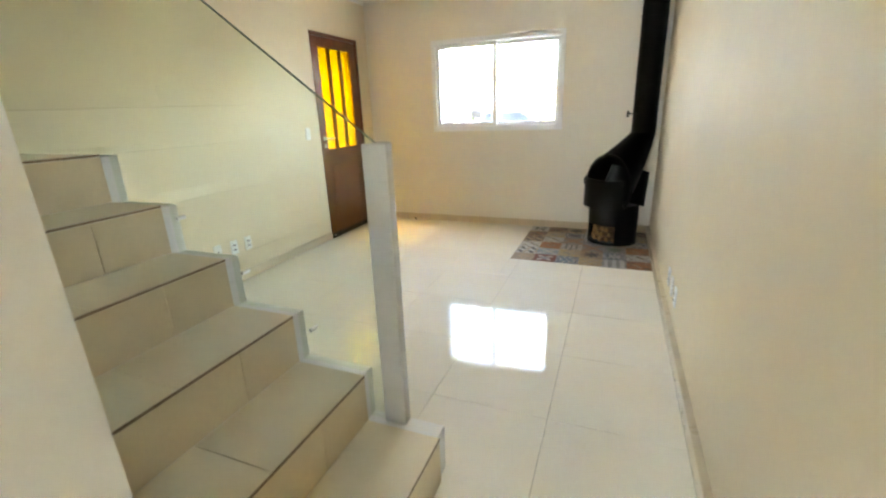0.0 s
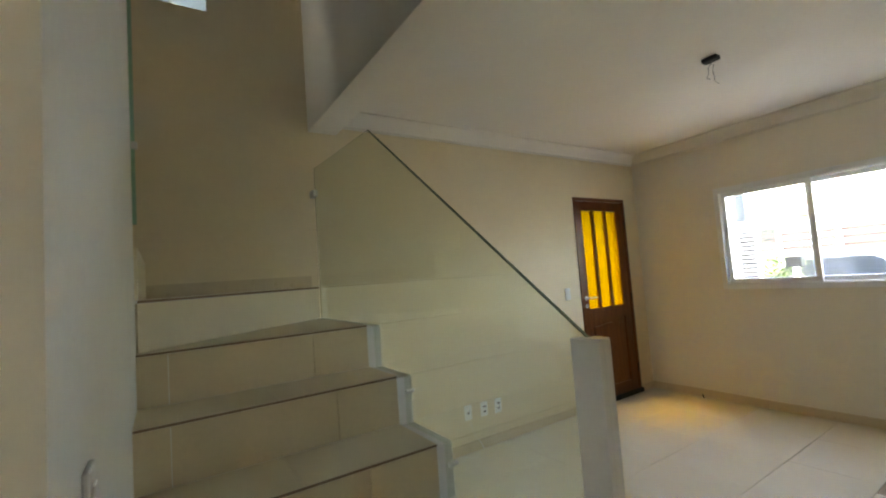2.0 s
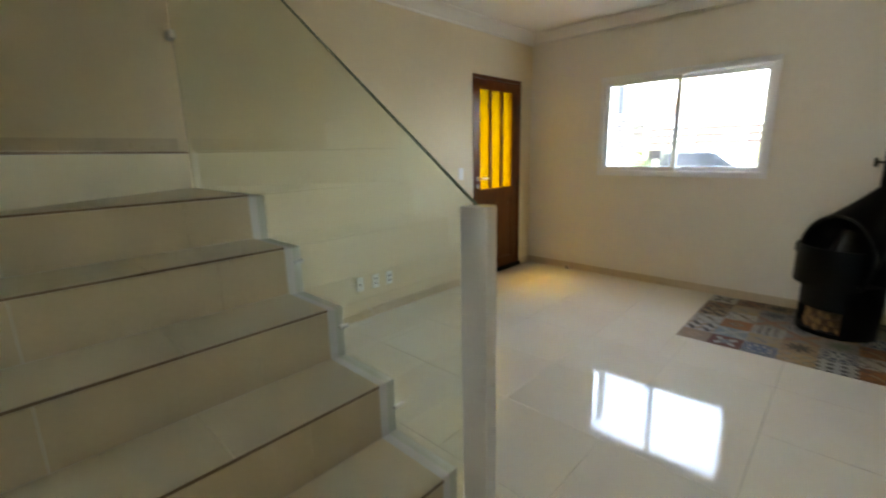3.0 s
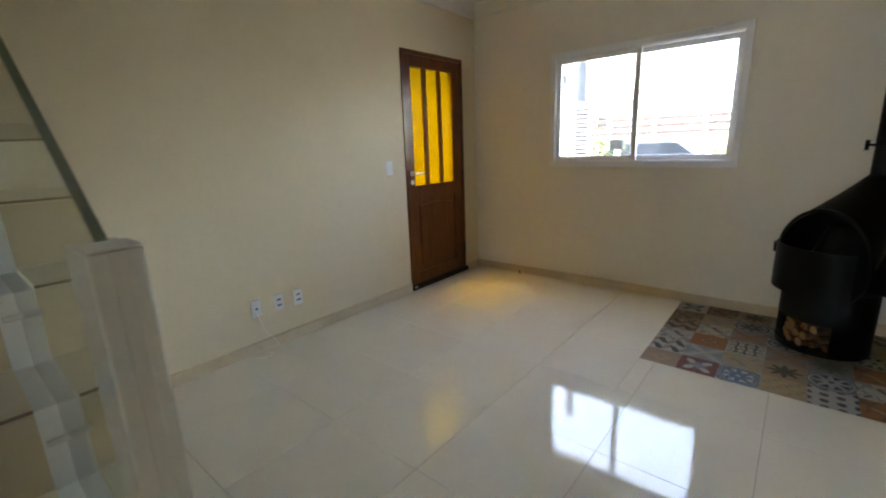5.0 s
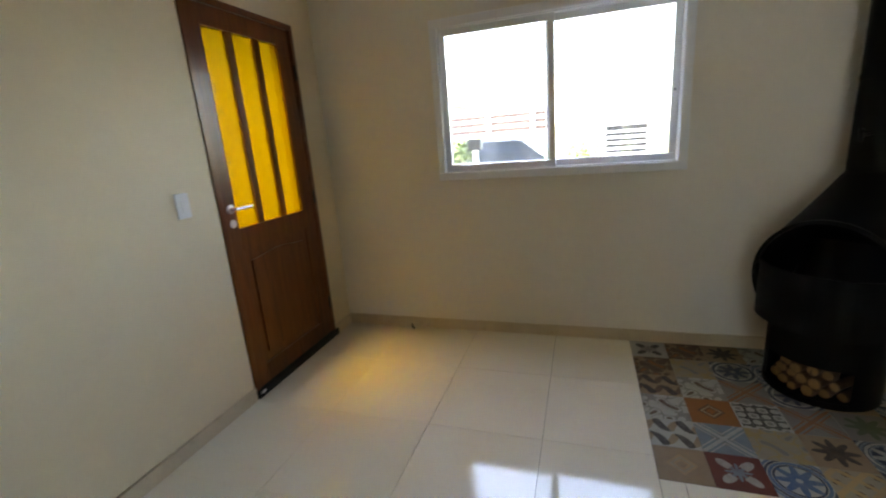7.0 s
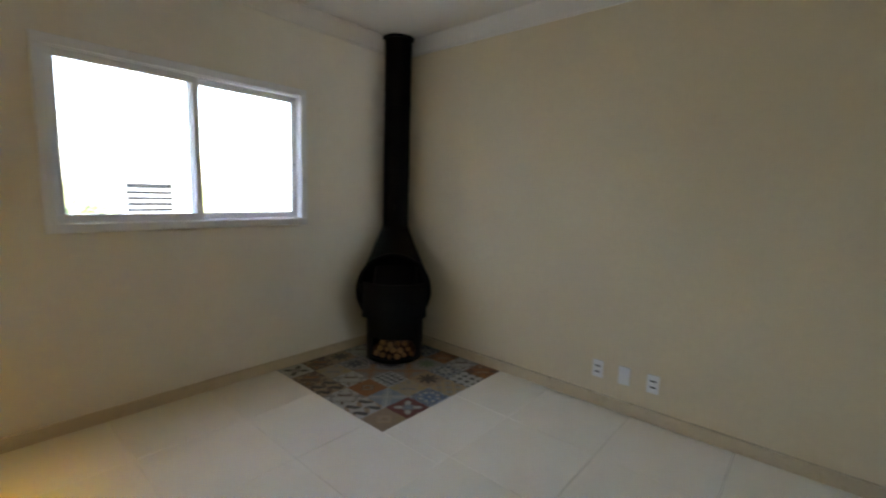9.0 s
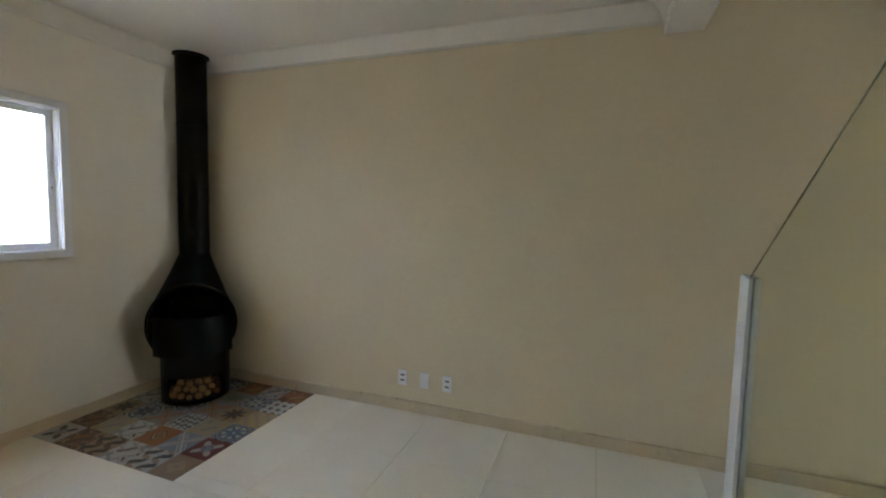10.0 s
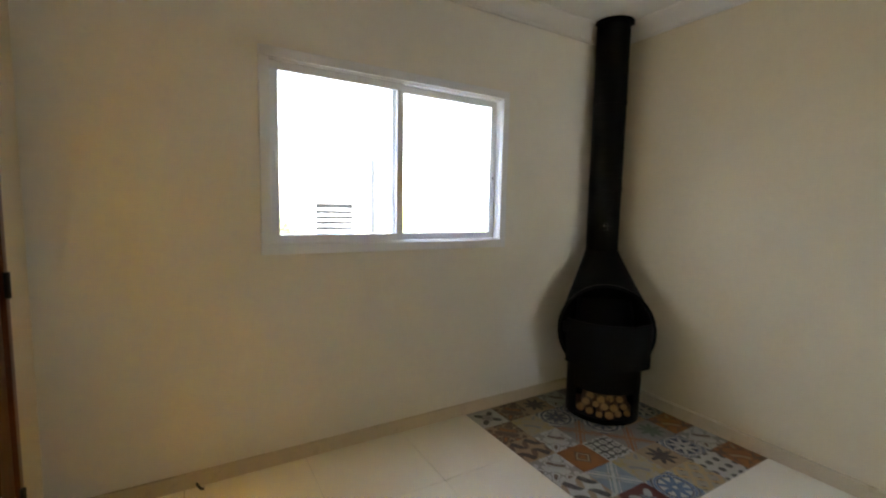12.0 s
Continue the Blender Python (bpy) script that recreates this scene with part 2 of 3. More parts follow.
def stairs():
    st = thing("staircase", "cream tiled staircase with brown nosings and winder", "staircase", kind="structure")
    bm = bmesh.new()
    ends = NOSE[1:] + [None]
    # side reaches past the glass: the edge's reflection is built as solid white
    side = STAIR_N + 0.081
    # a folded plate: each tread and riser is a slab, its painted edge open to the side
    for i, x in enumerate(NOSE):
        z = RISE * (i + 1) - 0.012
        back = ends[i] - 0.112 if i < 5 else W
        box(bm, back, STAIR_S, z - 0.10, x - 0.012, side, z)
        box(bm, x - 0.112, STAIR_S, max(0.0, z - 0.012 - RISE - 0.05), x - 0.0125, side, z - 0.1005)
    prism(bm, [(PIVOT[0], PIVOT[1]), (OUTER[0], OUTER[1]), (W, OUTER[1]), (W, PIVOT[1])], "z", RISE * 6 - 0.012, RISE * 7 - 0.012)
    for k in range(5):
        box(bm, W, STAIR_S - 0.28 * (k + 1), RISE * 6, -1.58, STAIR_S - 0.28 * k, RISE * (8 + k) - 0.012)
    part("core", bm, WHITE_PAINT, st, "white painted concrete edge, widened to hold its reflection in the glass")
    mid = 0.5 * (STAIR_S + STAIR_N) - 0.02
    for i, x in enumerate(NOSE):
        z = RISE * (i + 1)
        back = NOSE[i + 1] if i < 5 else -1.60
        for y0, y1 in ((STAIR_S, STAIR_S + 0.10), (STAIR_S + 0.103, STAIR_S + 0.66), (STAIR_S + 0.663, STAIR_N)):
            part("riser_tile", B(x - 0.012, y0, z - RISE + (0.001 if i else 0), x, y1, z - 0.0135), SHADED_RISER_TILE, st)
        if i < 5:
            for y0, y1 in ((STAIR_S, mid), (mid + 0.003, STAIR_N)):
                part("tread_tile", B(back + 0.0005, y0, z - 0.012, x, y1, z), STAIR_TILE, st)
        else:
            part("tread_tile", prism(bmesh.new(), [(x, STAIR_S), (x, STAIR_N), (x - 0.78, STAIR_N), PIVOT], "z", z - 0.012, z), STAIR_TILE, st)
        part("nosing", B(x + 0.0005, STAIR_S, z - 0.009, x + 0.003, STAIR_N, z - 0.001), NOSING, st)
    # winder
    d = (Vector(OUTER) - Vector(PIVOT)).normalized()
    n = Vector((d.y, -d.x)) * 0.012
    p, o = Vector(PIVOT), Vector(OUTER)
    part("riser_tile", prism(bmesh.new(), [tuple(p), tuple(o), tuple(o + n), tuple(p + n)], "z", RISE * 6 + 0.001, RISE * 7 - 0.0135), STAIR_TILE, st)
    q = n * 0.25
    part("nosing", prism(bmesh.new(), [tuple(p + n), tuple(o + n), tuple(o + n + q), tuple(p + n + q)], "z", RISE * 7 - 0.012, RISE * 7 - 0.001), NOSING, st)
    part("tread_tile", prism(bmesh.new(), [tuple(p + n), tuple(o + n), (W, o.y), (W, p.y)], "z", RISE * 7 - 0.012, RISE * 7), STAIR_TILE, st)
    for k in range(5):
        y, z = STAIR_S - 0.28 * k, RISE * (8 + k)
        part("riser_tile", B(W, y, z - RISE, -1.58, y + 0.012, z - 0.0135), STAIR_TILE, st)
        part("tread_tile", B(W, y - 0.27, z - 0.012, -1.58, y + 0.012, z), STAIR_TILE, st)
    part("skirting", B(W, STAIR_S + 0.012, RISE * 7, W + 0.012, 1.21, RISE * 7 + 0.075), BASE_TILE, st)
    return st


stairs()


def balustrade():
    g = thing("glass_balustrade", "greenish frameless glass balustrade panel beside the stairs", "balustrade")
    y = 1.2475
    low = [(-0.257, RISE - 0.06)]
    for i in range(1, 6):
        low += [(NOSE[i] - 0.06, RISE * i - 0.06), (NOSE[i] - 0.06, RISE * (i + 1) - 0.06)]
    pts = low + [(-2.40, RISE * 6 - 0.06), (-2.40, 2.22), (-1.49, 2.185), (-0.257, 1.25)]
    ob = part("pane", prism(bmesh.new(), pts, "y", y - 0.005, y + 0.005), GREEN_GLASS, g)
    ob.visible_shadow = False
    part("top_edge", prism(bmesh.new(), [(-1.49, 2.186), (-0.257, 1.251), (-0.257, 1.254), (-1.49, 2.189)], "y", y - 0.005, y + 0.005), DARK_EDGE, g, "dark polished glass edge")
    for i in (2, 3, 4):
        x, z = NOSE[i] + 0.075, RISE * i + 0.15
        part("standoff", rod(bmesh.new(), (x, y - 0.042, z), (x, y - 0.0055, z), 0.008), STEEL, g, "steel standoff", True)
    part("wall_clip", B(W + 0.001, y - 0.02, 2.03, -2.385, y + 0.02, 2.075, bevel=0.004), STEEL, g, "small steel clip")
    return g


balustrade()


def newel():
    p = thing("newel_post", "white rectangular newel post slotted for the glass", "post", (-0.253, 1.2475, RISE))
    h = 1.252 - RISE
    bm = bmesh.new()
    # a rectangular tube with a slot for the glass in its stair side
    box(bm, -0.045, -0.0235, 0, 0.042, -0.0055, h, bevel=0.0025)
    box(bm, -0.045, 0.0065, 0, 0.042, 0.0205, h, bevel=0.0025)
    box(bm, -0.002, -0.0060, 0, 0.0415, 0.0070, h - 0.0006)
    part("shaft", bm, POST_WHITE, p)
    part("cap", B(-0.002, -0.0225, h + 0.0003, 0.041, 0.0195, h + 0.004, bevel=0.0012), POST_WHITE, p, "thin white end cap")
    return p


newel()


# ---- door ----
def door():
    y0, y1, top = DOOR
    x = W
    d = tagged(thing("door_1", "dark varnished wooden door with amber glass panes, closed", "door"), kind="structure")
    bm = bmesh.new()
    j = 0.035
    box(bm, x - T, y0, 0, x + 0.008, y0 + j, top - 0.0005, bevel=0.003)
    box(bm, x - T, y1 - j, 0, x + 0.008, y1, top - 0.0005, bevel=0.003)
    box(bm, x - T, y0 + j, top - j, x + 0.008, y1 - j, top - 0.0005, bevel=0.003)
    part("door_frame", bm, WOOD, d)
    a, b, c0, c1 = y0 + j + 0.003, y1 - j - 0.003, 0.02, top - j - 0.003
    f, r = x - 0.006, x - 0.042
    g0, g1, gz0, gz1 = a + 0.09, b - 0.115, 0.985, 2.015
    bm = bmesh.new()
    box(bm, r, a, c0, f, g0, c1, bevel=0.002)
    box(bm, r, g1, c0, f, b, c1, bevel=0.002)
    box(bm, r, g0, gz1, f, g1, c1)
    box(bm, r, g0, 0.86, f, g1, gz0)
    box(bm, r, g0, c0, f, g1, 0.16)
    part("leaf", bm, WOOD, d)
    w = (g1 - g0 - 2 * 0.045) / 3
    for k in (1, 2):
        m = g0 + k * w + (k - 1) * 0.045
        part("glazing_bar", B(r + 0.004, m, gz0, f - 0.002, m + 0.045, gz1, bevel=0.003), WOOD, d)
    for k in range(3):
        m = g0 + k * (w + 0.045)
        part("pane", B(r + 0.015, m, gz0, r + 0.019, m + w, gz1), AMBER, d, "amber textured glass pane")
    bm = B(r + 0.008, g0, 0.16, f - 0.012, g1, 0.86)
    n = 14
    arch = [(g0 + 0.05, 0.22), (g1 - 0.05, 0.22)] + [(g1 - 0.05 - (g1 - g0 - 0.1) * i / n, 0.79 + 0.022 * (1 - math.cos(2 * math.pi * i / n)) / 2) for i in range(n + 1)]
    prism(bm, arch, "x", f - 0.013, f - 0.002)
    part("raised_panel", bm, WOOD, d)
    h = part("handle_rose", rod(bmesh.new(), (f, a + 0.048, 1.10), (f + 0.008, a + 0.048, 1.10), 0.024, seg=24), STEEL, d, "round steel handle rose", True)
    part("keyhole_plate", rod(bmesh.new(), (f, a + 0.048, 1.02), (f + 0.005, a + 0.048, 1.02), 0.022, seg=24), STEEL, d, "round steel key plate", True)
    bm = rod(bmesh.new(), (f + 0.006, a + 0.048, 1.10), (f + 0.05, a + 0.048, 1.10), 0.009)
    rod(bm, (f + 0.048, a + 0.042, 1.10), (f + 0.048, a + 0.16, 1.10), 0.009)
    part("lever", bm, STEEL, h, smooth=True)
    part("draught_brush", B(f + 0.001, y0 + 0.002, 0.002, f + 0.03, y1 + 0.02, 0.05, bevel=0.006), RUBBER, d, "black draught excluder")
    part("door_stop", B(f + 0.03, y0 + 0.02, 0.028, f + 0.036, y0 + 0.055, 0.044, bevel=0.003), PLASTIC, d, "small white tag")
    for z in (0.28, 1.06, 1.86):
        part("hinge", rod(bmesh.new(), (x + 0.014, y1 - j, z - 0.045), (x + 0.014, y1 - j, z + 0.045), 0.009), SLOT, d, "dark hinge", True)
    return d


door()


# ---- window ----
def window():
    x0, x1, z0, z1 = WIN
    w = tagged(thing("window_1", "white aluminium sliding window with two panes", "window"), kind="structure")
    bm = bmesh.new()
    o, k = 0.022, 0.028
    for a in ((x0 - o, z0 - o, x1 + o, z0 + k), (x0 - o, z1 - k, x1 + o, z1 + o), (x0 - o, z0 + k, x0 + k, z1 - k), (x1 - k, z0 + k, x1 + o, z1 - k)):
        box(bm, a[0], N - 0.016, a[1], a[2], N - 0.001, a[3], bevel=0.003)
    part("trim", bm, FRAME_WHITE, w)
    bm = bmesh.new()
    for a in ((x0, z0, x1, z0 + 0.035), (x0, z1 - 0.035, x1, z1), (x0, z0 + 0.035, x0 + 0.03, z1 - 0.035), (x1 - 0.03, z0 + 0.035, x1, z1 - 0.035)):
        box(bm, a[0], N + 0.001, a[1], a[2], N + 0.10, a[3])
    part("window_frame", bm, FRAME_WHITE, w)
    m = 0.5 * (x0 + x1) - 0.012
    for s0, s1, y in ((x0 + 0.03, m + 0.03, N + 0.012), (m - 0.03, x1 - 0.03, N + 0.05)):
        bm = bmesh.new()
        p, q = z0 + 0.035, z1 - 0.035
        t = 0.041
        for a in ((s0, p, s1, p + t), (s0, q - t, s1, q), (s0, p + t, s0 + t, q - t), (s1 - t, p + t, s1, q - t)):
            box(bm, a[0], y, a[1], a[2], y + 0.028, a[3], bevel=0.003)
        sash = part("sash", bm, FRAME_WHITE, w)
        pane = part("pane", B(s0 + t, y + 0.011, p + t, s1 - t, y + 0.016, q - t), GLASS, sash)
        pane.visible_shadow = False
    part("catch", B(x0 + 0.045, N + 0.004, 1.52, x0 + 0.06, N + 0.013, 1.62, bevel=0.003), FRAME_WHITE, w)
    part("catch", B(x1 - 0.062, N + 0.042, 1.50, x1 - 0.048, N + 0.0495, 1.60, bevel=0.003), FRAME_WHITE, w)
    part("keyhole", B(x1 - 0.058, N + 0.040, 1.545, x1 - 0.052, N + 0.0418, 1.56), SLOT, w, "dark keyhole")
    return w


window()

# ---- patterned hearth tiles ----
def math_node(t, op, a, b=0.0, c=0.0):
    n = t.nodes.new("ShaderNodeMath")
    n.operation = op
    for k, v in enumerate((a, b, c)):
        if isinstance(v, bpy.types.NodeSocket):
            t.links.new(v, n.inputs[k])
        else:
            n.inputs[k].default_value = v
    return n.outputs[0]


def printed_tile(name, ground, ink, accent, motif):
    """A glazed cement tile with a printed motif, in the tile's own coordinates (-1 to 1 across)."""
    m, t, b = nodes_of(name)
    tc = t.nodes.new("ShaderNodeTexCoord")
    sx = t.nodes.new("ShaderNodeSeparateXYZ")
    link(t, tc.outputs["Object"], sx.inputs[0])
    f = lambda op, a, c=0.0, d=0.0: math_node(t, op, a, c, d)
    u, v = f("MULTIPLY", sx.outputs[0], 10.0), f("MULTIPLY", sx.outputs[1], 10.0)
    au, av = f("ABSOLUTE", u), f("ABSOLUTE", v)
    r = f("SQRT", f("ADD", f("MULTIPLY", u, u), f("MULTIPLY", v, v)))
    ang = f("ARCTAN2", v, u)
    man = f("ADD", au, av)
    big = f("MAXIMUM", au, av)
    wave = lambda x, k: f("SINE", f("MULTIPLY", x, k))
    band = lambda x, c, w: f("LESS_THAN", f("ABSOLUTE", f("SUBTRACT", x, c)), w)
    less = lambda x, c: f("LESS_THAN", x, c)
    either = lambda p, q: f("MAXIMUM", p, q)
    petal = f("ADD", 0.5, f("MULTIPLY", f("COSINE", f("MULTIPLY", ang, 8.0)), 0.22))
    petal4 = f("SUBTRACT", 0.5, f("MULTIPLY", f("COSINE", f("MULTIPLY", ang, 4.0)), 0.42))
    if motif == "diamond":
        p, q = either(band(man, 0.55, 0.06), band(man, 0.28, 0.05)), band(man, 0.42, 0.06)
    elif motif == "star":
        p, q = f("MULTIPLY", less(f("SUBTRACT", r, petal4), 0.0), f("GREATER_THAN", r, 0.34)), less(f("SUBTRACT", r, f("MULTIPLY", petal, 0.7)), 0.0)
    elif motif == "leafstar":
        p, q = less(f("SUBTRACT", r, f("ADD", petal, 0.12)), 0.0), less(r, 0.16)
    elif motif == "rosette":
        p, q = either(either(band(r, 0.93, 0.06), band(r, 1.22, 0.05)), f("MULTIPLY", less(f("SUBTRACT", r, f("ADD", petal, 0.1)), 0.0), f("GREATER_THAN", r, 0.12))), either(band(r, 0.8, 0.04), band(r, 1.08, 0.05))
    elif motif == "lattice":
        p = either(band(f("FRACT", f("MULTIPLY", f("ADD", u, v), 1.0)), 0.5, 0.14), band(f("FRACT", f("MULTIPLY", f("SUBTRACT", u, v), 1.0)), 0.5, 0.14))
        q = less(f("SUBTRACT", 0.55, f("MULTIPLY", wave(u, 6.28), wave(v, 6.28))), 0.0)
    elif motif == "links":
        k = f("MULTIPLY", f("ADD", wave(f("ADD", u, v), 6.3), wave(f("SUBTRACT", u, v), 6.3)), 0.5)
        p, q = f("MULTIPLY", band(k, 0.12, 0.33), less(big, 0.93)), less(k, -0.75)
    elif motif == "dots":
        k = f("MULTIPLY", f("ABSOLUTE", wave(u, 4.7)), f("ABSOLUTE", wave(v, 4.7)))
        p, q = f("GREATER_THAN", k, 0.62), less(r, 0.02)
    elif motif == "wedges":
        p = f("GREATER_THAN", f("MULTIPLY", f("SUBTRACT", f("FRACT", f("ADD", u, f("MULTIPLY", v, 0.5))), 0.5), wave(v, 3.14)), 0.08)
        q = f("GREATER_THAN", f("MULTIPLY", f("SUBTRACT", f("FRACT", f("SUBTRACT", u, f("MULTIPLY", v, 0.5))), 0.5), wave(v, 3.14)), 0.14)
    elif motif == "cross":
        d = f("ABSOLUTE", f("SUBTRACT", au, av))
        p, q = either(less(d, 0.12), band(d, 0.3, 0.05)), f("MULTIPLY", less(man, 0.5), f("GREATER_THAN", d, 0.15))
    else:
        k = f("ADD", wave(f("ADD", u, f("MULTIPLY", wave(v, 4.0), 0.35)), 5.0), wave(f("ADD", v, f("MULTIPLY", wave(u, 4.0), 0.35)), 5.0))
        p, q = band(k, 0.2, 0.28), f("GREATER_THAN", k, 1.35)
    worn = f("MULTIPLY", p, ramp(t, noise_of(t, 60, 3), 0.25, 0.6, 0.8, 1.0))
    col = mixed(t, worn, mixed(t, q, ground, accent), ink)
    col = mixed(t, ramp(t, noise_of(t, 25), 0.4, 0.75, 0, 0.35), col, tuple(c * 0.7 for c in ground))
    link(t, col, b.inputs["Base Color"])
    b.inputs["Roughness"].default_value = 0.42
    b.inputs["Specular IOR Level"].default_value = 0.25
    bumped(t, b, noise_of(t, 200, 2), 0.05)
    return m


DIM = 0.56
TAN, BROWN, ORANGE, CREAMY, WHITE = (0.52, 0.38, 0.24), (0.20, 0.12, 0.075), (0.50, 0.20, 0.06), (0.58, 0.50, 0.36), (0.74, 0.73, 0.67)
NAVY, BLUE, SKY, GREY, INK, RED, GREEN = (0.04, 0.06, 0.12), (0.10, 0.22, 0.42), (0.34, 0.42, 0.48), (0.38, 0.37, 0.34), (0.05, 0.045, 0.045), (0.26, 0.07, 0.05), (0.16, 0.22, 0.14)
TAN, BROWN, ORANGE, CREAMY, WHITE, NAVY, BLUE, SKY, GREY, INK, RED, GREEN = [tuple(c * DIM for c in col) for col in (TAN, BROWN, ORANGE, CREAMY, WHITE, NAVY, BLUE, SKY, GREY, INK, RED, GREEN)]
PRINTS = {
    "a": printed_tile("print_tan_diamond", TAN, (0.40, 0.27, 0.15), CREAMY, "diamond"),
    "b": printed_tile("print_red_star", RED, WHITE, SKY, "star"),
    "c": printed_tile("print_blue_rosette", WHITE, BLUE, NAVY, "rosette"),
    "d": printed_tile("print_tan_lattice", CREAMY, (0.44, 0.30, 0.14), BROWN, "lattice"),
    "e": printed_tile("print_white_dots", WHITE, INK, INK, "dots"),
    "f": printed_tile("print_orange", ORANGE, BROWN, TAN, "scroll"),
    "g": printed_tile("print_black_wedges", WHITE, INK, TAN, "wedges"),
    "h": printed_tile("print_pale_blue_cross", SKY, WHITE, GREY, "cross"),
    "i": printed_tile("print_cream_vine", CREAMY, (0.36, 0.27, 0.12), GREY, "scroll"),
    "j": printed_tile("print_leaf_star", TAN, INK, ORANGE, "leafstar"),
    "k": printed_tile("print_navy_scroll", NAVY, WHITE, SKY, "rosette"),
    "l": printed_tile("print_grey_arabesque", WHITE, GREY, BROWN, "scroll"),
    "m": printed_tile("print_orange_diamond", ORANGE, BROWN, CREAMY, "diamond"),
    "n": printed_tile("print_black_links", WHITE, INK, GREY, "links"),
    "o": printed_tile("print_orange_grey", GREY, ORANGE, TAN, "cross"),
    "p": printed_tile("print_green_grey", GREY, GREEN, BROWN, "leafstar"),
    "q": printed_tile("print_brown", BROWN, TAN, ORANGE, "scroll"),
    "r": printed_tile("print_black_star", WHITE, INK, GREY, "star"),
    "s": printed_tile("print_navy_arabesque", GREY, NAVY, WHITE, "rosette"),
    "t": printed_tile("print_brown_wedges", TAN, INK, BROWN, "wedges"),
}


def hearth():
    x1, y1 = E - 0.034, N - 0.016
    h = tagged(part("hearth", B(HX, HY, -0.008, x1, y1, -0.004), GROUT), "patchwork of patterned cement tiles in the floor under the stove", "hearth", kind="structure")
    rows = ("abcdef", "ghijkl", "lmnopf", "tlosjk", "qiskqi", "rqjlpt")
    w, d = (x1 - HX) / 6, (y1 - HY) / 6
    for r, row in enumerate(rows):
        for c, key in enumerate(row):
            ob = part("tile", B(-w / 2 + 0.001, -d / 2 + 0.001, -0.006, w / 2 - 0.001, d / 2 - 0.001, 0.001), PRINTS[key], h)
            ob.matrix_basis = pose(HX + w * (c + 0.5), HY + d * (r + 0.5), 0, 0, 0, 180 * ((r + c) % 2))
    return h


hearth()


# ---- stove ----
def stove():
    fx, fy = 0.688, 4.884                                   # flue
    out = Vector((-0.707, -0.707, 0))
    side = Vector((-0.707, 0.707, 0))
    base_c = Vector((0.475, 4.64, 0.002))
    s = thing("wood_stove", "matt black steel corner wood stove with round mouth and flue", "stove", tuple(base_c))
    inv = Matrix.Translation(-base_c)

    def local(bm):
        bmesh.ops.transform(bm, matrix=inv, verts=bm.verts)
        return bm
    # base with a log niche
    r, h, gap = 0.235, 0.40, radians(52)
    bm = bmesh.new()
    a0 = math.atan2(out.y, out.x)
    n = 40

    def ring(z, rad, start, stop, k):
        return [bm.verts.new((base_c.x + rad * math.cos(start + (stop - start) * i / k), base_c.y + rad * math.sin(start + (stop - start) * i / k), z)) for i in range(k + 1)]
    for lo, hi, start, stop, k in ((0.002, 0.035, a0 - gap, a0 + gap, 14), (0.20, h, a0 - gap, a0 + gap, 14), (0.002, h, a0 + gap, a0 + 2 * math.pi - gap, n)):
        o0, o1 = ring(lo, r, start, stop, k), ring(hi, r, start, stop, k)
        i0, i1 = ring(lo, r - 0.012, start, stop, k), ring(hi, r - 0.012, start, stop, k)
        for i in range(k):
            bm.faces.new((o0[i], o0[i + 1], o1[i + 1], o1[i]))
            bm.faces.new((i0[i + 1], i0[i], i1[i], i1[i + 1]))
            bm.faces.new((o1[i], o1[i + 1], i1[i + 1], i1[i]))
            bm.faces.new((o0[i + 1], o0[i], i0[i], i0[i + 1]))
    rod(bm, (base_c.x, base_c.y, 0.002), (base_c.x, base_c.y, 0.012), r - 0.002, seg=40)
    rod(bm, (base_c.x, base_c.y, h - 0.01), (base_c.x, base_c.y, h), r - 0.002, seg=40)
    part("base", local(bm), BLACK, s, smooth=True)
    # hood: from the upright round mouth back and up into the flue
    front = Vector((0.402, 4.582, 0.575))
    R = 0.30
    top = Vector((fx, fy, 1.07))
    seg, steps = 48, 18
    up = Vector((0, 0, 1))

    def hood(grow):
        bm = bmesh.new()
        rows = []
        for j in range(steps + 1):
            t = j / steps
            row = []
            for i in range(seg):
                ca, sa = math.cos(2 * math.pi * i / seg), math.sin(2 * math.pi * i / seg)
                lo = front + (side * ca + up * sa) * (R + grow)
                hi = top + (side * ca + out * sa) * (0.112 + grow)
                sag = 0.03 * math.sin(math.pi * t) * (1 if sa > 0 else 1 - 4 * sa * 0.6)
                row.append(bm.verts.new(lo.lerp(hi, t) + out * -sag * 0.5))
            rows.append(row)
        for a, b in zip(rows, rows[1:]):
            for i in range(seg):
                bm.faces.new((a[i], a[(i + 1) % seg], b[(i + 1) % seg], b[i]))
        return local(bm)
    part("hood", hood(0), BLACK, s, smooth=True)
    part("firebox_lining", hood(-0.01), SOOT, s, "sooty lining", True)
    bm = bmesh.new()
    ro, ri = [], []
    for i in range(seg):
        d = side * math.cos(2 * math.pi * i / seg) + up * math.sin(2 * math.pi * i / seg)
        ro.append((bm.verts.new(front + d * (R + 0.006) + out * 0.006), bm.verts.new(front + d * (R + 0.006) - out * 0.012)))
        ri.append((bm.verts.new(front + d * (R - 0.014) + out * 0.006), bm.verts.new(front + d * (R - 0.014) - out * 0.012)))
    for i in range(seg):
        j = (i + 1) % seg
        bm.faces.new((ro[i][0], ro[j][0], ri[j][0], ri[i][0]))
        bm.faces.new((ro[j][0], ro[i][0], ro[i][1], ro[j][1]))
        bm.faces.new((ri[i][0], ri[j][0], ri[j][1], ri[i][1]))
        bm.faces.new((ri[j][1], ro[j][1], ro[i][1], ri[i][1]))
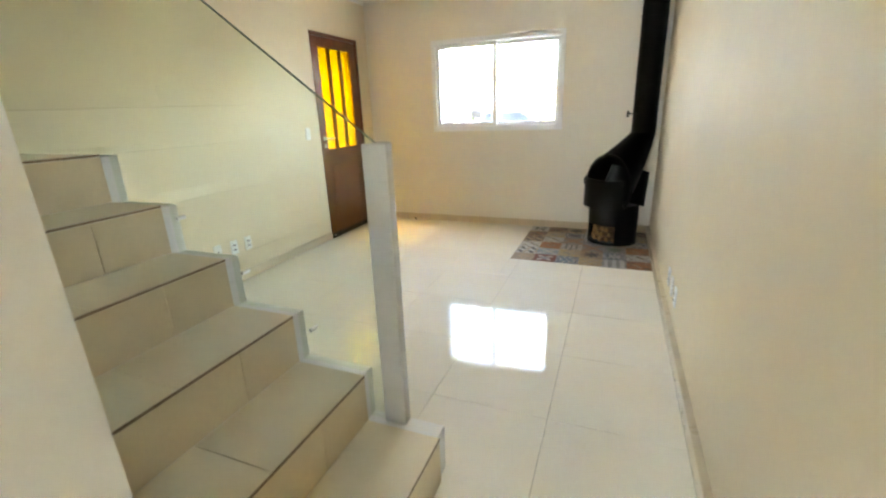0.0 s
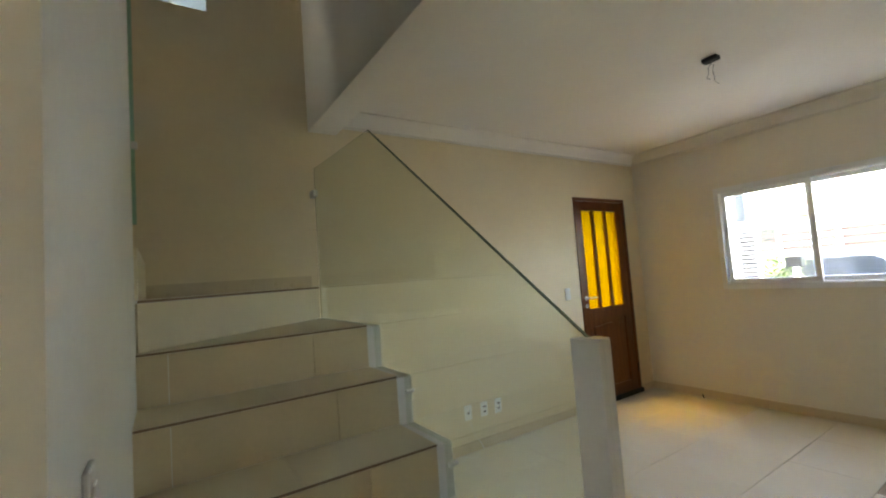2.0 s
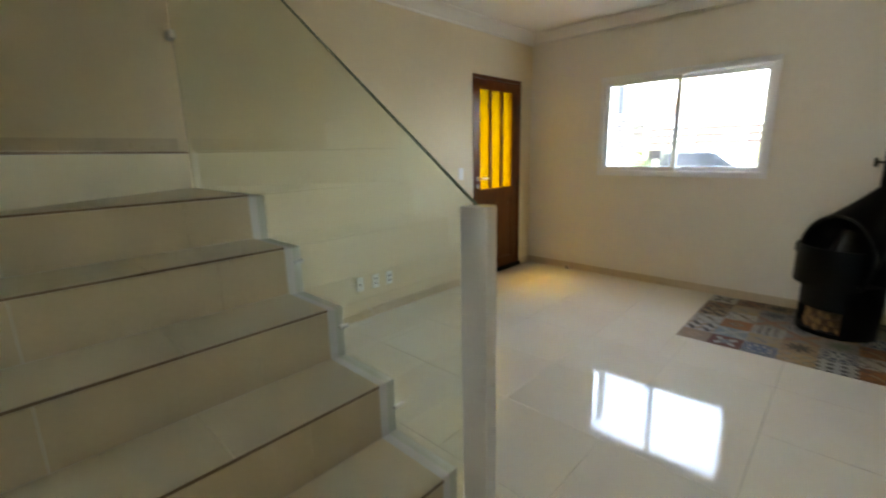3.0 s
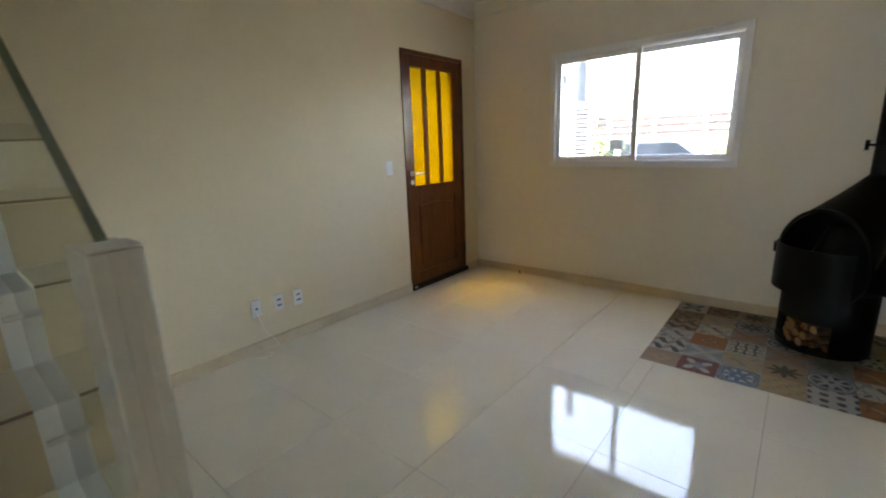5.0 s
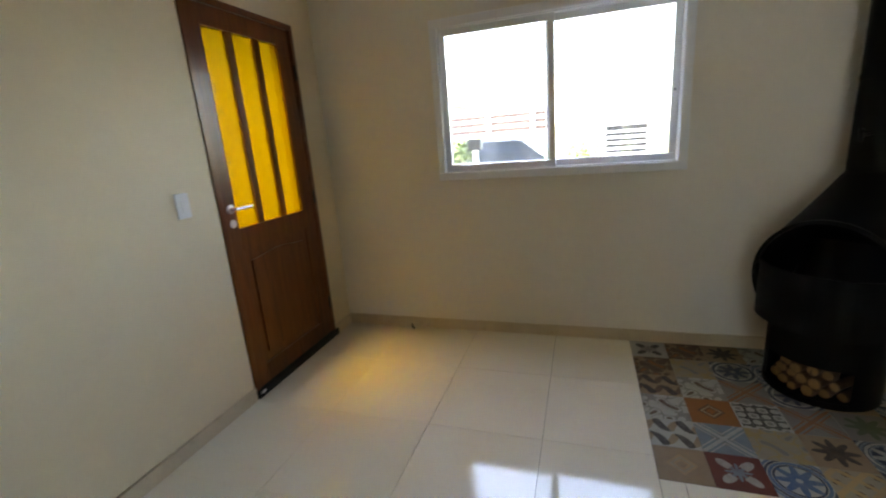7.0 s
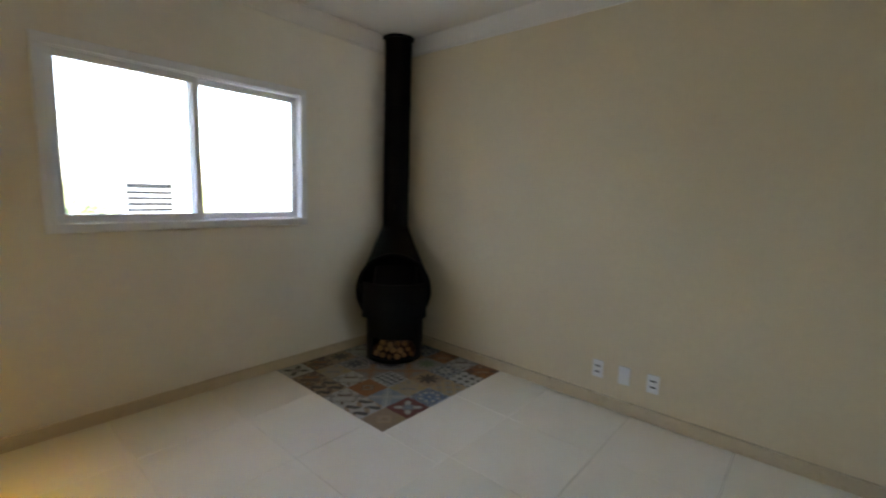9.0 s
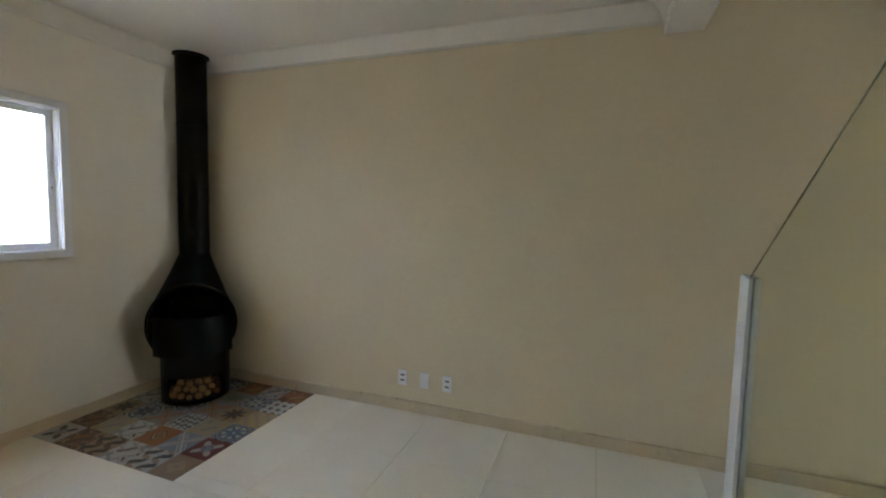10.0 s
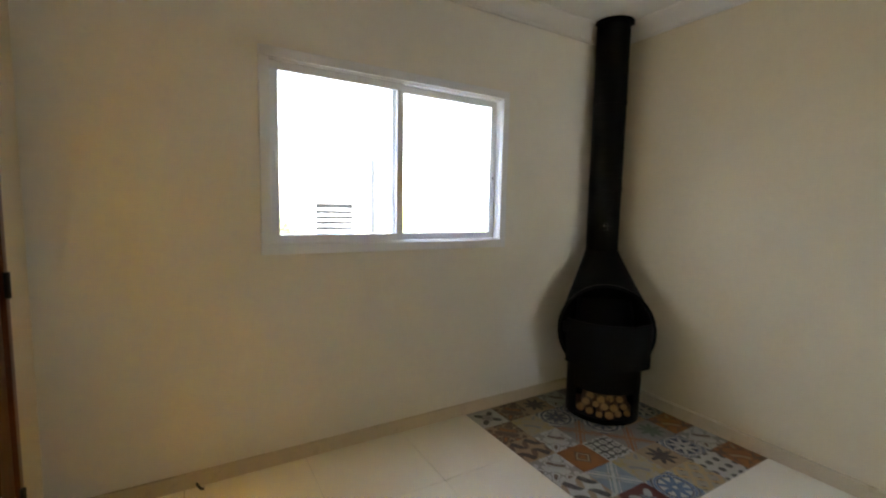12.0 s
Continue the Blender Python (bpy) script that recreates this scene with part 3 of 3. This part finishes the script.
    bmesh.ops.recalc_face_normals(bm, faces=bm.faces)
    part("mouth_rim", local(bm), BLACK, s)
    # drum closing the back between base and hood
    part("drum", local(rod(bmesh.new(), (0.535, 4.70, h), (0.60, 4.765, 0.72), 0.225, 0.18, 40)), BLACK, s, smooth=True)
    # curved fire screen over the lower half of the mouth
    bm = bmesh.new()
    k, span = 24, radians(55)
    c = base_c + Vector((0.02, 0.02, 0))
    cols = []
    for i in range(k + 1):
        a = a0 - span + 2 * span * i / k
        d = Vector((math.cos(a), math.sin(a), 0))
        cols.append([bm.verts.new(c + d * q + up * z) for q, z in ((0.315, 0.37), (0.315, 0.655), (0.305, 0.655), (0.305, 0.37))])
    for p, q in zip(cols, cols[1:]):
        for i in range(4):
            bm.faces.new((p[i], q[i], q[(i + 1) % 4], p[(i + 1) % 4]))
    bm.faces.new(cols[0])
    bm.faces.new(cols[-1][::-1])
    bmesh.ops.recalc_face_normals(bm, faces=bm.faces)
    scr = part("fire_screen", local(bm), BLACK, s)
    a = a0 - span
    p = c + Vector((math.cos(a), math.sin(a), 0)) * 0.323 + up * 0.60
    part("handle", local(box(bmesh.new(), p.x - 0.012, p.y - 0.012, p.z - 0.035, p.x + 0.012, p.y + 0.012, p.z + 0.035, bevel=0.004)), BLACK, scr)
    part("flue", local(rod(bmesh.new(), (fx, fy, 1.04), (fx, fy, CEIL - 0.001), 0.112, seg=40)), BLACK, s, smooth=True)
    bm = rod(bmesh.new(), (fx, fy, CEIL - 0.022), (fx, fy, CEIL - 0.002), 0.135, seg=40)
    part("ceiling_collar", local(bm), BLACK, s, smooth=True)
    for z in (1.50, 2.10):
        part("seam_band", local(rod(bmesh.new(), (fx, fy, z), (fx, fy, z + 0.025), 0.115, seg=40)), BLACK, s, smooth=True)
    e = Vector((fx, fy, 1.25)) + side * 0.0
    tip = e + out * 0.225
    bm = rod(bmesh.new(), e + out * 0.10, tip, 0.007)
    rod(bm, tip - up * 0.03, tip + up * 0.03, 0.010)
    part("damper_handle", local(bm), BLACK, s, smooth=True)
    return base_c, out, side


STOVE_C, STOVE_OUT, STOVE_SIDE = stove()


def logs():
    rng = random.Random(4)
    row = 0
    for lvl, (count, z) in enumerate(((6, 0.047), (5, 0.098), (4, 0.147))):
        for i in range(count):
            r = rng.uniform(0.022, 0.030)
            off = (i - (count - 1) / 2) * 0.056 + rng.uniform(-0.006, 0.006)
            reach = math.sqrt(max(0.0, 0.205 ** 2 - off ** 2))
            a = STOVE_C + STOVE_OUT * (reach - rng.uniform(0.005, 0.04)) + STOVE_SIDE * off + Vector((0, 0, z))
            b = a - STOVE_OUT * rng.uniform(0.13, 0.17) + STOVE_SIDE * rng.uniform(-0.02, 0.02)
            ax = (a - b).normalized()
            lg = tagged(new("log"), "split firewood log with pale cut end", "log", group="logs in the stove")
            lg.location = (a + b) / 2
            inv = Matrix.Translation(-(a + b) / 2)
            bm = rod(bmesh.new(), b, a, r * 1.05, r, 9)
            for v in bm.verts:
                v.co += Vector((rng.uniform(-1, 1), rng.uniform(-1, 1), rng.uniform(-1, 1))) * r * 0.12
            bmesh.ops.transform(bm, matrix=inv, verts=bm.verts)
            part("bark", bm, BARK, lg)
            bm = rod(bmesh.new(), a - ax * 0.004, a + ax * 0.002, r * 0.9, r * 0.86, 9)
            bmesh.ops.transform(bm, matrix=inv, verts=bm.verts)
            part("cut_end", bm, LOGEND, lg, "pale cut end")


logs()


# ---- wall plates ----
def plate(name, label, at, turn, slots, category, w=0.072, h=0.118, group=""):
    """A plate whose back lies on the wall; its front looks along +x before the turn."""
    p = thing(name, label, category, at, group, turn=turn)
    part("cover", B(0, -w / 2, -h / 2, 0.009, w / 2, h / 2, bevel=0.003), PLASTIC, p)
    if slots == 2:
        for z in (-0.02, 0.02):
            part("socket_face", B(0.0088, -0.024, z - 0.014, 0.0105, 0.024, z + 0.014, bevel=0.001), PLASTIC, p)
            part("slot", B(0.0104, -0.016, z - 0.005, 0.0112, 0.016, z + 0.005), SLOT, p, "dark socket holes")
    elif slots == 1:
        part("slot", rod(bmesh.new(), (0.0088, 0, -0.004), (0.0105, 0, -0.004), 0.008), SLOT, p, "dark round hole")
    elif slots == -1:
        part("rocker", B(0.0088, -0.014, -0.03, 0.013, 0.014, 0.03, bevel=0.002), PLASTIC, p)
    return p


plate("aerial_socket", "white aerial wall socket with round hole", (W, 2.42, 0.315), 0, 1, "socket")
plate("power_socket", "white double power socket low on cream wall", (W, 2.585, 0.310), 0, 2, "socket", group="power sockets")
plate("power_socket", "white double power socket low on cream wall", (W, 2.735, 0.305), 0, 2, "socket", group="power sockets")
plate("power_socket", "white double power socket low on cream wall", (E, 3.04, 0.243), 180, 2, "socket", group="power sockets")
plate("blank_plate", "white blank wall plate between two sockets", (E, 2.868, 0.243), 180, 0, "wall plate")
plate("power_socket", "white double power socket low on cream wall", (E, 2.694, 0.243), 180, 2, "socket", group="power sockets")
plate("light_switch", "white rocker light switch beside the door", (W, 3.725, 1.165), 0, -1, "switch")
plate("light_switch", "white rocker light switch on the stair wall", (-0.31, STAIR_S, 1.16), 90, -1, "switch", 0.064, 0.105)


def bare_lamp():
    x, y = -0.76, 3.25
    l = thing("ceiling_lamp_wiring", "bare black ceiling lamp holder with dangling wires", "lamp holder", (x, y, CEIL))
    part("holder", B(-0.045, -0.03, -0.03, 0.045, 0.03, -0.0005, bevel=0.008), SLOT, l)
    rng = random.Random(2)
    for k in range(2):
        pts = [Vector((0.012 * k - 0.01, 0, -0.034))]
        for i in range(6):
            pts.append(pts[-1] + Vector((rng.uniform(-0.018, 0.018), rng.uniform(-0.018, 0.018), -rng.uniform(0.012, 0.035))))
        bm = bmesh.new()
        for a, b in zip(pts, pts[1:]):
            rod(bm, a, b, 0.0015, seg=6)
        part("wire", bm, SLOT, l)


bare_lamp()


# ---- stairwell: glass blocks and the upper guard ----
def glass_blocks():
    y0, y1, z0, z1 = BLOCKS
    g = tagged(thing("window_2", "glass block window high in the stairwell", "window"), kind="structure")
    rows, cols = 5, 3
    bw, bh = (y1 - y0) / cols, (z1 - z0) / rows
    bm = bmesh.new()
    for i in range(cols + 1):
        y = y0 + bw * i
        box(bm, W - 0.10, max(y0, y - 0.006), z0, W - 0.01, min(y1, y + 0.006), z1)
    for i in range(rows + 1):
        z = z0 + bh * i
        box(bm, W - 0.099, y0, max(z0, z - 0.006), W - 0.011, y1, min(z1, z + 0.006))
    part("mortar", bm, CEMENT, g)
    for i in range(cols):
        for j in range(rows):
            part("glass_block", B(W - 0.085, y0 + bw * i + 0.006, z0 + bh * j + 0.006, W - 0.02, y0 + bw * (i + 1) - 0.006, z0 + bh * (j + 1) - 0.006, bevel=0.006), BLOCKS_MAT, g)
    return g


def frosted():
    m, t, b = nodes_of("pale_translucent_glass_block")
    tr = t.nodes.new("ShaderNodeBsdfTranslucent")
    tr.inputs[0].default_value = (0.26, 0.30, 0.32, 1)
    b.inputs["Base Color"].default_value = (0.7, 0.78, 0.8, 1)
    b.inputs["Roughness"].default_value = 0.1
    bumped(t, b, noise_of(t, 35, 2), 0.6, 0.01)
    mix = t.nodes.new("ShaderNodeMixShader")
    mix.inputs[0].default_value = 0.7
    link(t, b.outputs[0], mix.inputs[1])
    link(t, tr.outputs[0], mix.inputs[2])
    link(t, mix.outputs[0], t.nodes["Material Output"].inputs[0])
    return m


BLOCKS_MAT = frosted()
glass_blocks()
TEAL = glass_material("teal_glass_edge", (0.45, 0.85, 0.85), 0.05)
g = thing("stair_guard_glass", "narrow glass guard panel with teal edge on stair wall", "glass panel")
ob = part("pane", B(-1.594, 0.14, 1.72, -1.584, 0.291, 3.4), TEAL, g)
ob.visible_shadow = False
part("clip", B(-1.60, 0.279, 2.02, -1.5805, 0.30, 2.05, bevel=0.003), STEEL, g, "small steel clip")


# ---- small leftovers on the floor ----
def bent(name, label, category, pts, r, material):
    t = thing(name, label, category, pts[0])
    o = Vector(pts[0])
    bm = bmesh.new()
    for a, b in zip(pts, pts[1:]):
        rod(bm, Vector(a) - o, Vector(b) - o, r, seg=8)
    part("strand", bm, material, t, smooth=True)


bent("cable_stub", "short black cable stub at the skirting", "cable", [(-1.93, N - 0.016, 0.022), (-1.925, N - 0.03, 0.018), (-1.915, N - 0.045, 0.008), (-1.90, N - 0.05, 0.005)], 0.006, SLOT)
bent("cable_scrap", "thin white cable scrap on the floor", "cable", [(W + 0.03, 2.30, 0.004), (W + 0.06, 2.34, 0.003), (W + 0.10, 2.36, 0.003), (W + 0.12, 2.42, 0.003), (W + 0.09, 2.45, 0.003), (W + 0.05, 2.43, 0.004)], 0.0025, PLASTIC)
bent("aerial_cable", "thin white cable hanging from the aerial socket", "cable", [(W + 0.010, 2.42, 0.285), (W + 0.02, 2.425, 0.25), (W + 0.018, 2.45, 0.16), (W + 0.02, 2.48, 0.10), (W + 0.03, 2.52, 0.055), (W + 0.04, 2.53, 0.004)], 0.002, PLASTIC)

# ---- outdoors ----
FOLIAGE = plain("foliage", (0.09, 0.14, 0.03), 0.6, var=0.4, scale=4)
LIME = plain("dry_grass_bank", (0.16, 0.18, 0.055), 0.9, var=0.35, scale=2, bump=0.4, bump_scale=30)
RAIL_RED = plain("red_brown_boards", (0.11, 0.066, 0.052), 0.7, var=0.2, scale=3)
GATE_WHITE = plain("white_gate_paint", (0.80, 0.80, 0.78), 0.5, var=0.05, scale=4)
GREY_POLE = plain("grey_pole", (0.06, 0.064, 0.067), 0.7, var=0.1, scale=4)
CAR_PAINT = plain("silver_car_paint", (0.28, 0.30, 0.33), 0.25, metal=0.6, var=0.03, scale=3)
CAR_GLASS = plain("dark_car_glass", (0.03, 0.036, 0.045), 0.08, var=0.1, scale=3)
TYRE = plain("tyre_rubber", (0.02, 0.02, 0.02), 0.85, var=0.2, scale=10)
ROOF_RED = plain("clay_roof", (0.34, 0.17, 0.11), 0.8, var=0.2, scale=3)

# Concrete darkened so that less daylight bounces up into the room.
DARK_CEMENT = plain("dark_concrete", (0.20, 0.19, 0.172), 0.85, var=0.15, scale=2, bump=0.2, bump_scale=50)

# Unseen eave, added to keep high sky light off the floor by the window.
tagged(part("eave", B(W - T, N + T + 0.001, 2.50, E + T, N + T + 0.38, 2.58, bevel=0.005), GATE_WHITE), "unseen white eave added to block high sky above the front window", "eave", kind="structure")

bm = bmesh.new()
box(bm, -400, -400, -0.6, 400, 400, -0.21)
tagged(part("ground", bm, LIME), "dry grass ground reaching to the horizon", "ground", kind="structure")
tagged(part("pavement", B(-14, N + T + 0.001, -0.2099, 14, 9.9, -0.06), DARK_CEMENT), "dark concrete forecourt, toned down to bounce less light", "pavement", kind="structure")
tagged(part("side_path", B(-8, S - T, -0.2098, W - T - 0.22, N + T, -0.062), CEMENT), "pale concrete path beside the house", "path", kind="structure")
tagged(part("road", B(-60, 9.9, -0.2097, 60, 16, -0.16), ASPHALT), "grey asphalt street", "road", kind="structure")
bm = bmesh.new()
prism(bm, [(16.0, -0.209), (60, -0.209), (60, 1.5), (20, 1.35), (17.5, 0.7)], "x", -60, 60)
tagged(part("bank", bm, LIME), "pale green grassy bank across the street", "bank", kind="structure")


def louvre_gate(x0, x1, y, top, label, back):
    g = thing("louvre_gate", label, "gate", ((x0 + x1) / 2, y, -0.06))
    h, w = top + 0.06, (x1 - x0) / 2
    bm = bmesh.new()
    for a in ((-w, 0, -w + 0.05, h), (w - 0.05, 0, w, h), (-w + 0.05, 0.02, w - 0.05, 0.08), (-w + 0.05, h - 0.05, w - 0.05, h)):
        box(bm, a[0], -0.02, a[1], a[2], 0.02, a[3])
    part("gate_frame", bm, GATE_WHITE, g)
    # Dark sheet added so that the gaps between the slats read as shade.
    part("gap_shade_sheet", B(-w + 0.05, 0.03, 0.08, w - 0.05, 0.034, h - 0.05), back, g, "added dark sheet for the shade between slats")
    z = 0.11
    me = mesh_of("slat", B(-w + 0.05, -0.012, -0.016, w - 0.05, 0.012, 0.016), GATE_WHITE)
    while z < h - 0.08:
        ob = new("slat", me)
        ob.parent, ob.location = g, (0, 0, z)
        z += 0.078
    return g


louvre_gate(-0.44, 0.21, 8.94, 1.43, "white louvred metal gate by the street", SLOT)
louvre_gate(-3.18, -2.82, 9.15, 2.02, "tall white louvred gate panel beside a pillar", GREY_POLE)
p = thing("gate_pillar", "white rendered gate pillar with a cap", "pillar", (-3.45, 9.2, -0.06))
part("shaft", B(-0.22, -0.2, 0, 0.22, 0.2, 2.75, bevel=0.01), GATE_WHITE, p)
part("cap", B(-0.25, -0.23, 2.7501, 0.25, 0.23, 2.82, bevel=0.01), GATE_WHITE, p)
l = thing("wall_lantern", "dark metal wall lantern on the gate pillar", "lantern", (-3.33, 9.0, 2.42))
part("bracket", rod(bmesh.new(), (0, 0, 0), (0, -0.12, 0.04), 0.015), SLOT, l)
part("lamp_head", B(-0.02, -0.2, -0.08, 0.12, -0.06, 0.06, bevel=0.01), SLOT, l)
p = thing("gate_post", "slim grey metal gate post", "post", (0.47, 8.95, -0.06))
part("shaft", B(-0.03, -0.03, 0, 0.03, 0.03, 2.12, bevel=0.004), GREY_POLE, p)
p = thing("street_pole", "grey concrete utility pole by the street", "pole", (-4.62, 13.0, -0.17))
part("shaft", rod(bmesh.new(), (0, 0, 0), (0, 0, 7.5), 0.16, 0.11, 20), GREY_POLE, p, smooth=True)
p = thing("letter_box", "dark letter box on a white post", "letter box", (-2.41, 9.38, -0.06))
part("post", B(-0.04, -0.04, 0, 0.04, 0.04, 1.22), GATE_WHITE, p)
part("box", B(-0.11, -0.09, 1.2201, 0.11, 0.09, 1.40, bevel=0.01), SLOT, p, "dark metal box")


def shrub(x, y, h, w, seed):
    s = thing("shrub", "bright green leafy shrub by the fence", "shrub", (x, y, -0.06), "shrubs by the gate")
    rng = random.Random(seed)
    bm = bmesh.new()
    for k in range(5):
        rod(bm, (0, 0, 0), (rng.uniform(-w, w) * 0.6, rng.uniform(-w, w) * 0.4, h * 0.8), 0.014, 0.004, 6)
    part("stems", bm, BARK, s)
    bm = bmesh.new()
    for k in range(700):
        c = Vector((rng.gauss(0, 0.4) * w, rng.gauss(0, 0.35) * w, h * rng.uniform(0.2, 1.0)))
        a = Vector((rng.uniform(-1, 1), rng.uniform(-1, 1), rng.uniform(-0.3, 1))).normalized() * rng.uniform(0.03, 0.07)
        b = a.orthogonal().normalized() * rng.uniform(0.012, 0.025)
        bm.faces.new([bm.verts.new(c - a), bm.verts.new(c + b), bm.verts.new(c + a), bm.verts.new(c - b)])
    part("leaves", bm, FOLIAGE, s)


shrub(-2.74, 9.55, 1.42, 0.42, 3)
shrub(-0.72, 9.6, 1.25, 0.45, 5)


def fence():
    f = thing("fence", "red-brown board fence with white posts on the bank", "fence", (0, 17.4, 0.6))
    me = mesh_of("post", B(-0.06, -0.05, 0, 0.06, 0.05, 1.5), GATE_WHITE)
    for k in range(-7, 0):
        ob = new("post", me)
        ob.parent, ob.location = f, (1.5 * k - 0.8, -0.06, 0)
    for z in (0.86, 1.09, 1.32):
        part("board", B(-12, 0, z, -1.6, 0.03, z + 0.13), RAIL_RED, f)


fence()


def car():
    c = thing("parked_car", "silver parked car on the street", "car", (-2.4, 13.2, -0.16))
    side = [(-2.0, 0.28), (2.0, 0.28), (2.06, 0.55), (1.95, 0.78), (0.95, 0.92), (-1.9, 0.95), (-2.05, 0.6)]
    bm = prism(bmesh.new(), side, "y", -0.84, 0.84)
    bmesh.ops.bevel(bm, geom=list(bm.edges), offset=0.06, segments=2, affect="EDGES")
    part("body", bm, CAR_PAINT, c, smooth=True)
    bm = prism(bmesh.new(), [(-1.7, 0.9), (1.0, 0.88), (0.35, 1.36), (0.0, 1.43), (-1.0, 1.42)], "y", -0.70, 0.70)
    bmesh.ops.bevel(bm, geom=list(bm.edges), offset=0.05, segments=2, affect="EDGES")
    part("cabin", bm, CAR_GLASS, c, "dark glazed cabin", True)
    bm = prism(bmesh.new(), [(0.36, 1.37), (0.0, 1.45), (-1.02, 1.44), (-1.2, 1.36)], "y", -0.66, 0.66)
    bmesh.ops.bevel(bm, geom=list(bm.edges), offset=0.02, segments=2, affect="EDGES")
    part("roof", bm, CAR_PAINT, c, smooth=True)
    for x in (-1.25, 1.3):
        for y in (-0.8, 0.8):
            w = part("wheel", rod(bmesh.new(), (x, y - 0.09, 0.31), (x, y + 0.09, 0.31), 0.31, seg=28), TYRE, c, "black tyre", True)
            part("rim", rod(bmesh.new(), (x, y - 0.095, 0.31), (x, y + 0.095, 0.31), 0.19, seg=20), STEEL, w)


car()


def house(x, y, w, d, h):
    b = thing("house", "pale rendered house with a clay tiled roof", "house", (x, y, 1.3), "houses beyond the bank")
    part("wall", B(-w / 2, -d / 2, 0, w / 2, d / 2, h), GATE_WHITE, b)
    part("roof", prism(bmesh.new(), [(-d / 2 - 0.5, h + 0.001), (d / 2 + 0.5, h + 0.001), (0, h + 1.5)], "x", -w / 2 - 0.4, w / 2 + 0.4), ROOF_RED, b)
    for k in range(3):
        xx = -w / 2 + w * (k + 0.5) / 3
        win = part("window", B(xx - 0.5, -d / 2 - 0.03, 0.9, xx + 0.5, -d / 2 + 0.02, 2.0), CAR_GLASS, b, "dark window pane")
        part("sill", B(xx - 0.56, -d / 2 - 0.10, 0.82, xx + 0.56, -d / 2 - 0.001, 0.8999), GATE_WHITE, win)


house(-17, 44, 10, 8, 2.8)

# Side wall added to dim and even out the light behind the amber panes.
p = thing("added_side_wall", "added grey wall that dims the light behind the amber panes", "wall", (-4.2, 2.0, -0.062), kind="structure")
part("wall", B(-0.08, -9.0, 0, 0.08, 6.5, 2.9), DARK_CEMENT, p)
part("coping", B(-0.11, -9.0, 2.9001, 0.11, 6.5, 2.96, bevel=0.01), CEMENT, p)

# unseen glazed sliding back door behind the walk, added to let in south light
d = tagged(thing("added_window_3", "unseen glazed sliding back door, added to light the room", "window"), kind="structure")
bm = bmesh.new()
for a in ((-0.75, 0.0, -0.69, 2.1), (0.59, 0.0, 0.65, 2.1), (-0.69, 2.04, 0.59, 2.1), (-0.69, 0.0, 0.59, 0.06)):
    box(bm, a[0], S - 0.1, a[1], a[2], S - 0.05, a[3])
part("window_frame", bm, FRAME_WHITE, d)
for x0, x1, y in ((-0.69, -0.02, S - 0.085), (-0.08, 0.59, S - 0.125)):
    bm = bmesh.new()
    for a in ((x0, 0.06, x0 + 0.06, 2.04), (x1 - 0.06, 0.06, x1, 2.04), (x0 + 0.06, 0.06, x1 - 0.06, 0.14), (x0 + 0.06, 1.97, x1 - 0.06, 2.04)):
        box(bm, a[0], y - 0.015, a[1], a[2], y + 0.015, a[3])
    leaf = part("sash", bm, FRAME_WHITE, d)
    ob = part("pane", B(x0 + 0.06, y - 0.003, 0.14, x1 - 0.06, y + 0.003, 1.97), GLASS, leaf)
    ob.visible_shadow = False
tagged(part("back_yard", B(-8, -14, -0.2096, 14, S - T - 0.001, -0.063), CEMENT), "pale concrete yard behind the house", "pavement", kind="structure")

# ---- floor tiles ----
TILE = 0.56
cache = {}
xs = [-1.42 + TILE * k for k in range(-3, 6)]
ys = [2.245 + TILE * k for k in range(-13, 7)]
for xa in xs:
    for ya in ys:
        x0, x1, y0, y1 = max(xa, W), min(xa + TILE, E), max(ya, S), min(ya + TILE, N)
        if x1 - x0 < 0.02 or y1 - y0 < 0.02:
            continue
        cuts = [(x0, y0, x1, y1)]
        if x1 > HX and y1 > HY:
            cuts = []
            if x0 < HX:
                cuts.append((x0, y0, HX, y1))
            if y0 < HY:
                cuts.append((max(x0, HX), y0, x1, HY))
        for a, b, c, d in cuts:
            if c - a < 0.01 or d - b < 0.01:
                continue
            g = 0.0012
            key = (round(c - a, 4), round(d - b, 4))
            if key not in cache:
                hx, hy = key[0] / 2 - g, key[1] / 2 - g
                cache[key] = mesh_of("tile", B(-hx, -hy, -0.008, hx, hy, 0), PORCELAIN)
            ob = new("tile", cache[key])
            ob.location, ob.parent = ((a + c) / 2, (b + d) / 2, 0), floor
